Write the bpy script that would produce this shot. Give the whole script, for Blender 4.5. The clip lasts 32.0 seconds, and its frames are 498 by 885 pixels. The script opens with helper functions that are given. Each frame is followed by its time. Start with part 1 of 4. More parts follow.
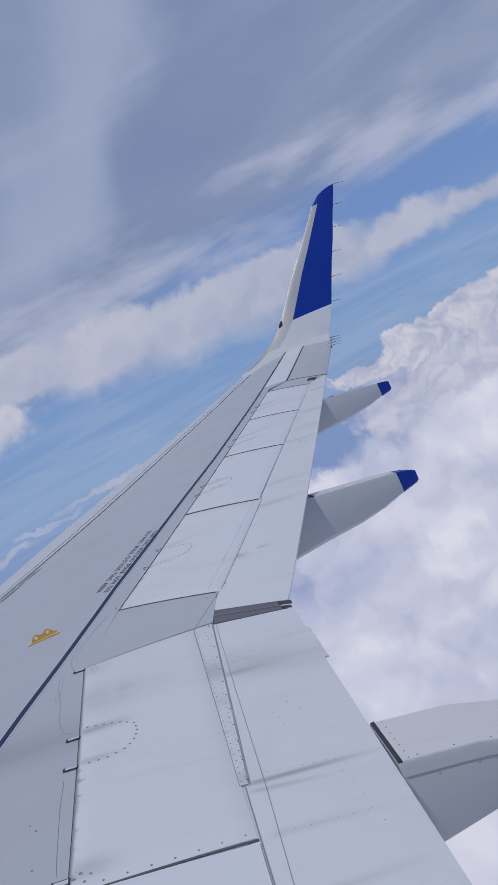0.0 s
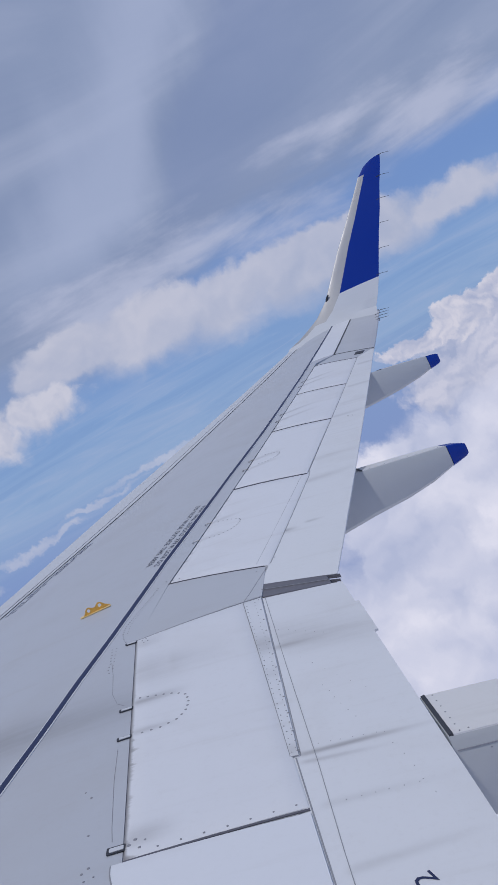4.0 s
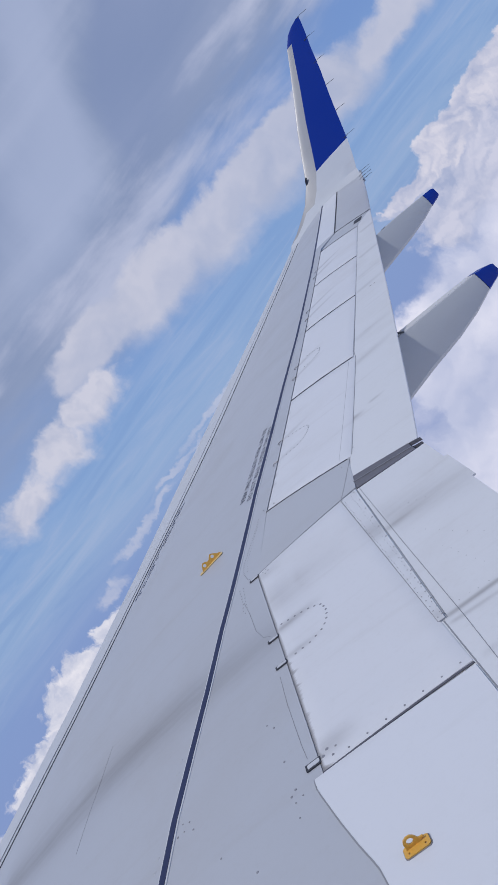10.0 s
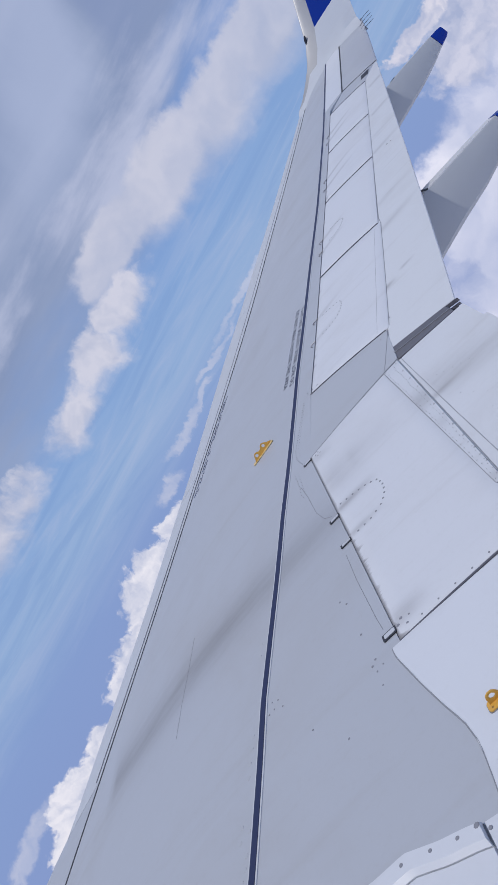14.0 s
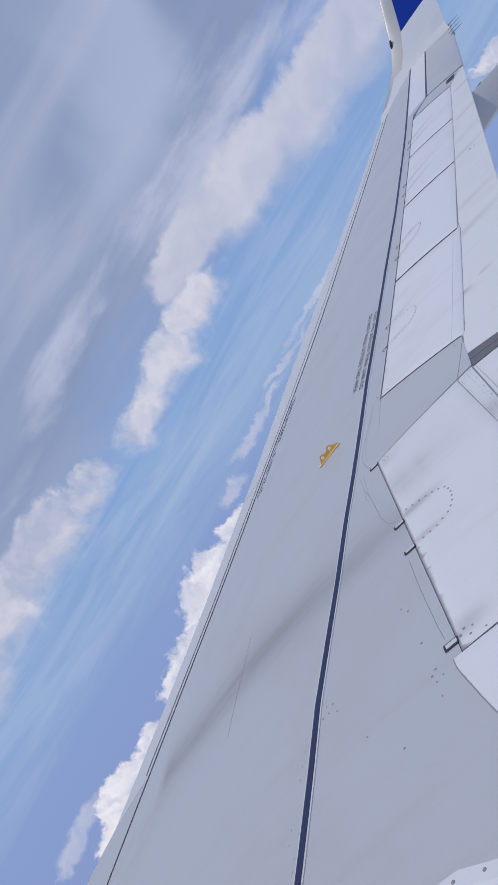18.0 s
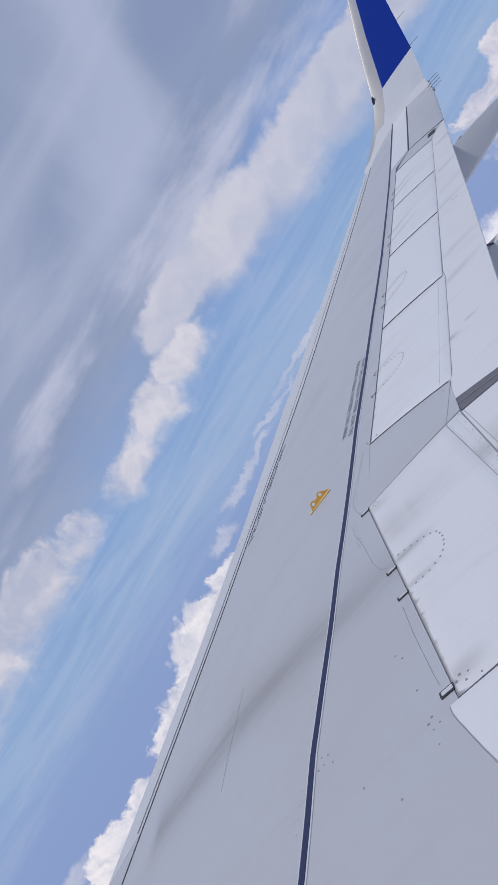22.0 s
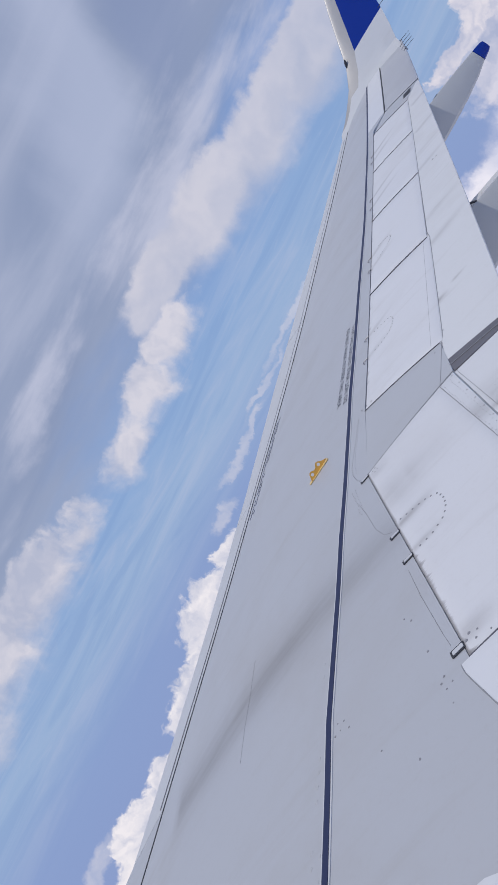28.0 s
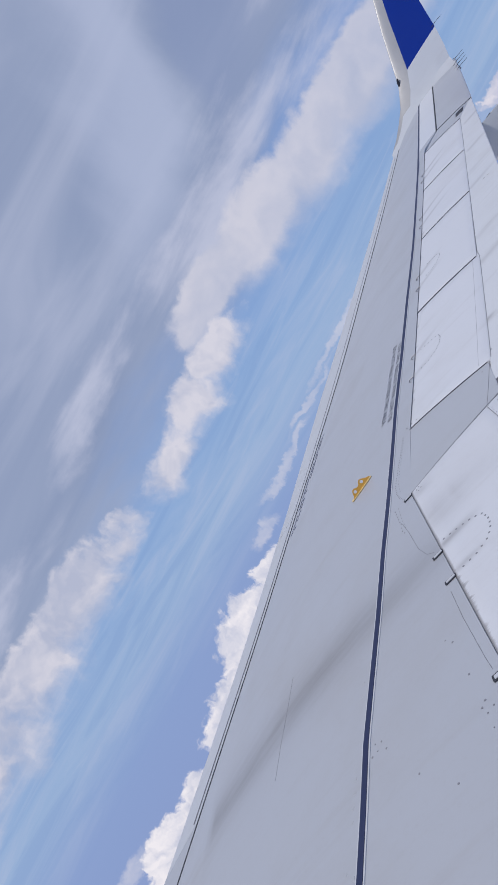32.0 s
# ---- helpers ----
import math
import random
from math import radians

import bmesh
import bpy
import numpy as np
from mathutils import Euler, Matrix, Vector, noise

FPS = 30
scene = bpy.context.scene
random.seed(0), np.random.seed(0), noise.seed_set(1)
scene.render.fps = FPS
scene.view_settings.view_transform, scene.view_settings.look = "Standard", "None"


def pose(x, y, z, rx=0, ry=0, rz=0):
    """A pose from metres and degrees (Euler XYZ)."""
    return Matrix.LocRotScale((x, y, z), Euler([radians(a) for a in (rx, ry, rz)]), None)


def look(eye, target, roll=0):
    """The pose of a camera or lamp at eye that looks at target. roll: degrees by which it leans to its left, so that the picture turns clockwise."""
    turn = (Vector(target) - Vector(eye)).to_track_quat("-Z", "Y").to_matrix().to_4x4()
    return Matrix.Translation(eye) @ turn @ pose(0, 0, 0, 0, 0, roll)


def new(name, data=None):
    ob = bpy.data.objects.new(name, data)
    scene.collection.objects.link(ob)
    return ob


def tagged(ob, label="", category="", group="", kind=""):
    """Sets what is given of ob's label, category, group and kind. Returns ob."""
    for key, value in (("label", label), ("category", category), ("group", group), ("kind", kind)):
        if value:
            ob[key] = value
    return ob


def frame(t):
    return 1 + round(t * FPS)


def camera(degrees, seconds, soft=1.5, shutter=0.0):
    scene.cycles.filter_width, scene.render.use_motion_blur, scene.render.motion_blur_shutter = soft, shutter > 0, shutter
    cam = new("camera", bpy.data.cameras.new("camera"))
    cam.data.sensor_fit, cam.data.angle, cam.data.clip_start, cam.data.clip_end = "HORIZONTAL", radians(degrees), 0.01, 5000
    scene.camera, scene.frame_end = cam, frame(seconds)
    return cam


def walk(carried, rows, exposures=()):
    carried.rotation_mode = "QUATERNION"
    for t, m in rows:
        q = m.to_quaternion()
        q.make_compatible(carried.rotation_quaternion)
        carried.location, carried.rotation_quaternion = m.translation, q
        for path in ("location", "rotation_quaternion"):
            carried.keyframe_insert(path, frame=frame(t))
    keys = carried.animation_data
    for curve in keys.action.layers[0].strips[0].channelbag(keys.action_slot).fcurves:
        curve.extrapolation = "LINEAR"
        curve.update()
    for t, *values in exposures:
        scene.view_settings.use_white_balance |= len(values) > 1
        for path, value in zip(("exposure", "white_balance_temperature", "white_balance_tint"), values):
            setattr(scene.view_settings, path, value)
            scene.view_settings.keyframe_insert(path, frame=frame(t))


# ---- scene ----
cam = camera(32.40, 32.0, soft=1.0)
PATH = [
    (0.0, pose(5.7794, 1.7836, 1.4119, 86.506, 26.033, -6.779)),
    (1.0, pose(5.7807, 1.7832, 1.4106, 86.645, 26.007, -6.498)),
    (2.0, pose(5.7752, 1.7841, 1.4093, 86.929, 25.978, -5.954)),
    (3.0, pose(5.7741, 1.7869, 1.4141, 86.467, 26.395, -4.295)),
    (3.5, pose(5.7758, 1.7851, 1.4109, 86.379, 26.611, -3.505)),
    (5.5, pose(5.7735, 1.7864, 1.4033, 86.450, 26.832, -3.138)),
    (6.0, pose(5.7759, 1.7912, 1.3963, 86.934, 27.468, -3.555)),
    (6.5, pose(5.7894, 1.7893, 1.3884, 87.515, 30.544, -4.107)),
    (7.0, pose(5.8023, 1.7913, 1.3827, 86.572, 35.337, -4.558)),
    (7.5, pose(5.8056, 1.7919, 1.3756, 85.487, 39.452, -4.671)),
    (8.0, pose(5.8076, 1.7965, 1.3766, 84.333, 42.277, -4.214)),
    (8.5, pose(5.8084, 1.7980, 1.3754, 82.843, 44.475, -3.870)),
    (9.0, pose(5.8095, 1.7986, 1.3729, 81.769, 46.563, -3.829)),
    (9.5, pose(5.8081, 1.7970, 1.3760, 81.889, 48.251, -2.696)),
    (10.0, pose(5.8090, 1.7957, 1.3744, 82.351, 50.089, -0.976)),
    (10.5, pose(5.8141, 1.7949, 1.3713, 81.772, 53.106, 0.212)),
    (11.0, pose(5.8158, 1.7926, 1.3745, 80.839, 55.581, 0.844)),
    (11.5, pose(5.8151, 1.7935, 1.3804, 80.254, 56.945, 1.229)),
    (12.0, pose(5.8148, 1.7962, 1.3866, 79.358, 57.553, 1.584)),
    (13.0, pose(5.8195, 1.8007, 1.3910, 78.006, 58.057, 1.969)),
    (14.0, pose(5.8272, 1.8077, 1.3982, 76.251, 58.416, 1.113)),
    (14.5, pose(5.8217, 1.8097, 1.3978, 75.828, 58.378, 0.622)),
    (16.5, pose(5.8102, 1.8110, 1.3955, 76.346, 58.065, 1.097)),
    (17.0, pose(5.8012, 1.8186, 1.3935, 80.499, 57.272, 5.881)),
    (17.5, pose(5.7972, 1.8269, 1.3872, 83.025, 56.689, 8.799)),
    (18.0, pose(5.7934, 1.8330, 1.3839, 84.035, 56.418, 9.958)),
    (19.0, pose(5.7937, 1.8352, 1.3830, 84.375, 56.540, 10.118)),
    (20.0, pose(5.7892, 1.8323, 1.3814, 84.788, 56.826, 9.176)),
    (21.0, pose(5.7844, 1.8313, 1.3800, 86.295, 56.691, 9.201)),
    (22.0, pose(5.7841, 1.8342, 1.3818, 86.144, 57.019, 8.596)),
    (23.0, pose(5.7813, 1.8311, 1.3832, 85.534, 56.796, 7.646)),
    (23.5, pose(5.7806, 1.8316, 1.3818, 84.788, 57.775, 7.084)),
    (24.0, pose(5.7771, 1.8317, 1.3808, 83.226, 59.134, 6.135)),
    (24.5, pose(5.7778, 1.8346, 1.3824, 81.542, 60.259, 5.207)),
    (26.5, pose(5.7770, 1.8344, 1.3821, 81.932, 60.991, 6.422)),
    (27.0, pose(5.7773, 1.8353, 1.3837, 82.917, 60.744, 7.178)),
    (28.0, pose(5.7778, 1.8363, 1.3874, 83.318, 60.766, 7.255)),
    (28.5, pose(5.7750, 1.8335, 1.3860, 84.189, 60.584, 8.166)),
    (29.0, pose(5.7706, 1.8310, 1.3873, 86.607, 60.224, 10.566)),
    (30.0, pose(5.7727, 1.8329, 1.3879, 88.418, 59.939, 12.438)),
    (31.0, pose(5.7745, 1.8357, 1.3878, 89.547, 59.549, 13.304)),
    (32.0, pose(5.7727, 1.8345, 1.3858, 89.533, 59.501, 13.212)),
]
# the clip brightens a little as the view swings forward
LIGHTER = [(0.0, -0.21, 6500, 10), (2.0, -0.21, 6500, 10), (3.0, -0.11, 6500, 10), (3.5, -0.11, 6500, 10), (6.0, -0.12, 6500, 10), (8.0, -0.13, 6500, 10), (9.0, -0.10, 6500, 10), (10.0, -0.03, 6500, 10), (12.0, 0.02, 6500, 10), (17.0, 0.03, 6550, 10),
           (20.0, 0.05, 6700, 10), (24.0, 0.06, 6900, 10), (28.0, 0.08, 6870, 10), (32.0, 0.08, 6800, 10)]
walk(cam, PATH, LIGHTER)

# ---- world, sun ----
DEG = 180.0 / math.pi


class Nodes:
    """Short ways to add nodes to a tree."""

    def __init__(self, tree):
        self.t = tree
        self.dim = "3D"

    def put(self, kind, **kw):
        n = self.t.nodes.new(kind)
        for k, v in kw.items():
            setattr(n, k, v)
        return n

    def link(self, a, b):
        if isinstance(a, bpy.types.NodeSocket):
            self.t.links.new(a, b)
        else:
            b.default_value = a

    def math(self, op, a, b=0.0, c=0.0, clamp=False):
        n = self.put("ShaderNodeMath", operation=op, use_clamp=clamp)
        for s, v in zip(n.inputs, (a, b, c)):
            self.link(v, s)
        return n.outputs[0]

    def vec(self, op, a, b=(0, 0, 0), scale=None):
        n = self.put("ShaderNodeVectorMath", operation=op)
        self.link(a, n.inputs[0])
        self.link(b, n.inputs[1])
        if scale is not None:
            self.link(scale, n.inputs["Scale"])
        return n.outputs["Value"] if op in ("LENGTH", "DOT_PRODUCT", "DISTANCE") else n.outputs[0]

    def noise(self, p, scale, detail=4.0, rough=0.55, dist=0.0):
        n = self.put("ShaderNodeTexNoise", noise_dimensions=self.dim)
        self.link(p, n.inputs["Vector"])
        n.inputs["Scale"].default_value = scale
        n.inputs["Detail"].default_value = detail
        n.inputs["Roughness"].default_value = rough
        n.inputs["Distortion"].default_value = dist
        return n.outputs[0]

    def puff(self, p, scale, detail=3.0, rough=0.5):
        n = self.put("ShaderNodeTexVoronoi", feature="SMOOTH_F1", voronoi_dimensions=self.dim)
        self.link(p, n.inputs["Vector"])
        n.inputs["Scale"].default_value = scale
        n.inputs["Detail"].default_value = detail
        n.inputs["Roughness"].default_value = rough
        n.inputs["Smoothness"].default_value = 0.35
        n.normalize = True
        return self.math("SUBTRACT", 1.0, n.outputs["Distance"])

    def step(self, v, a, b):
        n = self.put("ShaderNodeMapRange", interpolation_type="SMOOTHSTEP")
        self.link(v, n.inputs[0])
        self.link(a, n.inputs[1])
        self.link(b, n.inputs[2])
        return n.outputs[0]

    def lerp(self, v, a0, a1, b0, b1):
        n = self.put("ShaderNodeMapRange")
        for s, q in zip(n.inputs, (v, a0, a1, b0, b1)):
            self.link(q, s)
        return n.outputs[0]

    def mix(self, f, a, b, blend="MIX"):
        n = self.put("ShaderNodeMix", data_type="RGBA", blend_type=blend)
        self.link(f, n.inputs[0])
        self.link(a if isinstance(a, bpy.types.NodeSocket) else (*a, 1), n.inputs[6])
        self.link(b if isinstance(b, bpy.types.NodeSocket) else (*b, 1), n.inputs[7])
        return n.outputs[2]

    def ramp(self, v, stops):
        n = self.put("ShaderNodeValToRGB")
        self.link(v, n.inputs[0])
        e = n.color_ramp.elements
        while len(e) < len(stops):
            e.new(0.5)
        for q, (pos, col) in zip(e, stops):
            q.position, q.color = pos, (*col, 1)
        return n.outputs[0]

    def join(self, x, y, z=0.0):
        n = self.put("ShaderNodeCombineXYZ")
        for s, v in zip(n.inputs, (x, y, z)):
            self.link(v, s)
        return n.outputs[0]


SUN_DIR = Vector((-0.22, -0.36, 1.0)).normalized()


def build_world():
    world = bpy.data.worlds.new("sky")
    scene.world = world
    world.use_nodes = True
    world.node_tree.nodes.clear()
    g = Nodes(world.node_tree)
    g.dim = "2D"
    d = g.put("ShaderNodeTexCoord").outputs["Generated"]
    sep = g.put("ShaderNodeSeparateXYZ")
    g.link(d, sep.inputs[0])
    az = g.math("MULTIPLY", g.math("ARCTAN2", sep.outputs[0], sep.outputs[1]), DEG)
    el = g.math("MULTIPLY", g.math("ARCSINE", sep.outputs[2]), DEG)
    flat = g.join(az, el)

    # clear air: haze at the horizon, deeper blue above and below
    base = g.ramp(g.lerp(el, -45, 45, 0, 1), [
        (0.0, (0.26, 0.33, 0.58)), (0.38, (0.235, 0.315, 0.585)), (0.45, (0.228, 0.328, 0.605)),
        (0.49, (0.28, 0.41, 0.655)), (0.525, (0.225, 0.365, 0.645)), (0.58, (0.17, 0.29, 0.595)), (1.0, (0.20, 0.27, 0.48))])

    def streaks(ka, ke, seed, detail=7, rough=0.6, bend=0.5):
        """Noise drawn out along the horizon, leaning a little."""
        lean = g.math("ADD", g.math("ADD", el, g.math("MULTIPLY", az, -0.04)), seed)
        return g.noise(g.join(g.math("ADD", g.math("MULTIPLY", az, ka), seed), g.math("MULTIPLY", lean, ke)), 1.0, detail, rough, bend)

    sn = streaks(0.085, 0.85, 0.0)
    hair = streaks(0.17, 1.9, 11.0, 5, 0.6, 1.0)
    fade = g.math("SUBTRACT", 1.0, g.step(g.math("ABSOLUTE", g.math("SUBTRACT", el, 0.2)), 1.2, 6.0))
    col = g.mix(g.math("MULTIPLY", g.math("MULTIPLY", g.step(sn, 0.46, 0.74), fade), 0.34), base, (0.42, 0.49, 0.69))
    col = g.mix(g.math("MULTIPLY", g.math("MULTIPLY", g.step(sn, 0.50, 0.34), fade), 0.24), col, (0.14, 0.265, 0.56))
    col = g.mix(g.math("MULTIPLY", g.math("MULTIPLY", g.step(hair, 0.58, 0.78), fade), 0.20), col, (0.40, 0.48, 0.69))

    # warped coordinates give the clouds their uneven outline
    wx = g.math("SUBTRACT", g.noise(flat, 0.16, 6, 0.6), 0.5)
    wy = g.math("SUBTRACT", g.noise(g.vec("ADD", flat, (57, 13, 0)), 0.20, 6, 0.62), 0.5)
    warp = g.vec("ADD", flat, g.join(g.math("MULTIPLY", wx, 6.0), g.math("MULTIPLY", wy, 2.8)))
    calm = g.vec("ADD", flat, g.join(g.math("MULTIPLY", wx, 3.0), g.math("MULTIPLY", wy, 2.4)))

    def blobs(p, spots):
        """Greatest of several ellipses: 1 at a centre, 0 at an edge."""
        best = None
        for a, e, ra, re in spots:
            q = g.vec("MULTIPLY", g.vec("SUBTRACT", p, (a, e, 0)), (1 / ra, 1 / re, 0))
            v = g.math("SUBTRACT", 1.0, g.vec("LENGTH", q))
            best = v if best is None else g.math("SMOOTH_MAX", best, v, 0.25)
        return best

    # high grey layer: smooth, with faint bands along the horizon
    rise = g.math("ADD", el, g.math("MULTIPLY", az, -0.10))
    hn = streaks(0.035, 0.20, 3.0, 5, 0.5, 0.5)
    edge = g.math("ADD", rise, g.math("MULTIPLY", g.math("SUBTRACT", g.noise(g.vec("MULTIPLY", flat, (0.5, 1.6, 1)), 0.10, 6, 0.58), 0.5), 7.0))
    hm = g.step(edge, 5.0, 10.0)
    hcol = g.ramp(hn, [(0.30, (0.225, 0.285, 0.455)), (0.50, (0.268, 0.328, 0.497)), (0.70, (0.34, 0.395, 0.565))])
    # a pale curtain that ends in a steep dusky edge
    soft = g.noise(g.vec("MULTIPLY", flat, (1.0, 0.5, 1)), 0.11, 5, 0.55)
    side = g.math("SUBTRACT", az, g.math("ADD", 1.5, g.math("MULTIPLY", g.math("SUBTRACT", el, 12.0), 0.85)))
    side = g.math("ADD", side, g.math("MULTIPLY", g.math("SUBTRACT", soft, 0.5), 9.0))
    tall = g.step(el, 9.0, 14.0)
    curtain = g.math("MULTIPLY", g.math("MULTIPLY", g.step(side, 1.2, -3.2), g.step(side, -12.0, -4.5)), tall)
    hcol = g.mix(g.math("MULTIPLY", curtain, 0.70), hcol, (0.405, 0.465, 0.655))
    dusk = g.math("MULTIPLY", g.math("MULTIPLY", g.step(side, -0.5, 2.5), g.step(side, 19.0, 5.0)), tall)
    hcol = g.mix(g.math("MULTIPLY", dusk, 0.66), hcol, (0.205, 0.265, 0.455))
    col = g.mix(g.math("MULTIPLY", hm, 0.96), col, hcol)
    # pale veils drawn out under the grey layer
    vn = streaks(0.085, 0.36, 9.0, 6, 0.56, 0.2)
    veil = g.math("MULTIPLY", g.step(g.math("ADD", vn, g.math("MULTIPLY", blobs(calm, VEIL), 0.34)), 0.44, 0.90), 0.85)
    col = g.mix(veil, col, (0.47, 0.51, 0.68))

    def cumulus(under, spots, top, dark, rag, scale, soft, thick=1.0, coarse=0.5, gaps=0.3, p=None, flatness=0.0, lee=None):
        """Heaped cloud over a set of ellipses; lee: elevations between which its lower edge turns soft."""
        p = p or warp
        pn = g.puff(p, scale, 3, 0.55)
        fine = g.noise(p, scale * 2.6, 7, 0.6)
        broad = g.noise(g.vec("ADD", p, (31, 7, 0)), scale * 0.45, 3, 0.5)
        form = blobs(p, spots)
        dens = g.math("ADD", form, g.math("ADD", g.math("MULTIPLY", g.math("SUBTRACT", pn, 0.62), rag),
                                          g.math("MULTIPLY", g.math("SUBTRACT", fine, 0.5), rag * 0.7)))
        dens = g.math("ADD", dens, g.math("MULTIPLY", g.math("SUBTRACT", g.noise(g.vec("ADD", p, (3, 71, 0)), scale * 0.9, 3, 0.5), 0.5), gaps))
        pn2 = g.puff(g.vec("ADD", p, (-0.04 / scale, 0.18 / scale, 0)), scale, 3, 0.55)
        relief = g.math("MULTIPLY", g.math("SUBTRACT", pn, pn2), 3.0 * (1 - flatness))
        lit = g.math("ADD", relief, g.math("MULTIPLY", g.math("SUBTRACT", broad, 0.5), 2.6 * coarse))
        lit = g.lerp(g.math("ADD", lit, g.math("MULTIPLY", g.math("SUBTRACT", fine, 0.5), 0.35)), -0.45, 0.40, 0, 1)
        rim = g.lerp(el, lee[0], lee[1], soft * 3.2, soft) if lee else soft
        return g.mix(g.math("MULTIPLY", g.step(dens, 0.0, rim), thick), under, g.mix(lit, dark, top))

    # long bank standing over the horizon, and the broken heaps that follow it forward
    col = cumulus(col, BANK, (0.57, 0.58, 0.70), (0.40, 0.445, 0.61), 0.54, 0.18, 0.30, 0.92, 0.45, 0.42, calm, 0.45, (3.5, 7.0))
    col = cumulus(col, HEAPS, (0.62, 0.62, 0.73), (0.41, 0.45, 0.61), 0.85, 0.30, 0.42, 0.94, 0.50, 0.9, calm, 0.20, (1.5, 5.0))
    # cloud sea below: shaded shelf under the crest, bright deck lower down, single towers towards the nose
    col = cumulus(col, SHELF, (0.62, 0.63, 0.77), (0.38, 0.435, 0.63), 0.60, 0.30, 0.34, 0.97, 0.55, 0.5, None, 0.0)
    col = cumulus(col, DECK, (0.80, 0.80, 0.93), (0.47, 0.52, 0.72), 0.40, 0.10, 0.24, 1.0, 0.72, 0.25, None, 0.25)
    col = cumulus(col, CREST, (0.67, 0.665, 0.78), (0.40, 0.45, 0.64), 0.75, 0.36, 0.22, 1.0, 0.5, 0.5)
    col = cumulus(col, WISPS, (0.58, 0.60, 0.73), (0.42, 0.48, 0.67), 0.8, 0.40, 0.60, 0.62, 0.3)
    col = cumulus(col, TOWERS, (0.80, 0.79, 0.87), (0.50, 0.54, 0.70), 0.55, 0.36, 0.16, 1.0, 0.35)
    # undercast all round, far below
    un = g.noise(flat, 0.07, 4, 0.55)
    col = g.mix(g.step(g.math("ADD", el, g.math("MULTIPLY", un, 8.0)), -16.0, -26.0), col, g.ramp(un, [(0.35, (0.50, 0.54, 0.73)), (0.62, (0.76, 0.77, 0.90))]))

    sky = g.put("ShaderNodeTexSky", sky_type="NISHITA", sun_disc=False)
    sky.sun_elevation = math.asin(SUN_DIR.z)
    sky.sun_rotation = math.atan2(SUN_DIR.x, SUN_DIR.y)
    both = g.mix(0.004, col, sky.outputs[0])
    bg = g.put("ShaderNodeBackground")
    g.link(both, bg.inputs[0])
    bg.inputs[1].default_value = SKY
    out = g.put("ShaderNodeOutputWorld")
    g.link(bg.outputs[0], out.inputs[0])


SKY = 1.0
# azimuth, elevation, half width, half height in degrees
BANK = [(25, 5.0, 5, 0.8), (20, 5.1, 5, 1.4), (15, 5.0, 5, 2.3), (10, 5.2, 5.5, 2.7), (4, 5.6, 6, 2.9), (-1, 6.2, 5.5, 2.9), (-6, 7.1, 4.6, 2.2)]
HEAPS = [(-9.6, 4.6, 3.2, 1.7), (-13.6, 4.0, 3.4, 1.8), (-17.8, 3.3, 3.0, 1.6), (-23.5, 3.7, 3.2, 1.6), (-28, 4.0, 4.4, 2.3), (-33, 3.4, 4.2, 2.5), (-39, 2.8, 5, 2.8), (-45, 2.5, 6, 3)]
SHELF = [(17, -4.6, 5.5, 3.4), (24, -5, 8, 4.4), (33, -5, 10, 5.5)]
DECK = [(13, -12.6, 6.2, 6.3), (20, -12, 9, 6.8), (29, -13.5, 11, 7), (8.5, -10.5, 4.5, 3.6), (10, -24, 15, 14), (17, -18, 10, 9), (32, -30, 24, 19), (5, -38, 24, 16), (45, -15, 14, 11)]
CREST = [(13.5, -2.2, 2.6, 0.9), (17.5, -2.0, 3.2, 1.1), (22, -1.7, 3.6, 1.2), (27, -1.4, 4.5, 1.4), (33, -1, 6, 1.8)]
TOWERS = [(-19.4, -7.2, 3.0, 2.7), (-24.5, -8.0, 3.4, 3.8), (-29, -10.2, 3.6, 3.8), (-34.5, -10.4, 2.8, 2.9), (-31, -12.2, 3.6, 3.2), (-38, -9.0, 2.6, 1.8), (-42, -16, 7, 4)]
WISPS = [(-12.5, -2.8, 3.6, 0.36), (-8.5, -2.1, 3.4, 0.32), (-4.2, -1.6, 3.0, 0.40), (-41, -7.5, 3, 0.8), (-17.5, -4.0, 2.0, 0.5)]
VEIL = [(16, 12.4, 5, 1.5), (22, 11.0, 6, 1.8), (29, 9.4, 7, 2.0), (8, 8.6, 7, 2.2), (2, 9.6, 8, 2.4), (-5, 9.8, 7, 2.2), (-17, 10.6, 6, 1.6), (-35, 7.5, 8, 1.6)]
build_world()
sun = new("sun", bpy.data.lights.new("sun", "SUN"))
sun.data.energy, sun.data.angle, sun.data.color = 1.7, radians(3), (1.0, 0.97, 0.93)
sun.matrix_world = look(SUN_DIR * 50, (0, 0, 0))


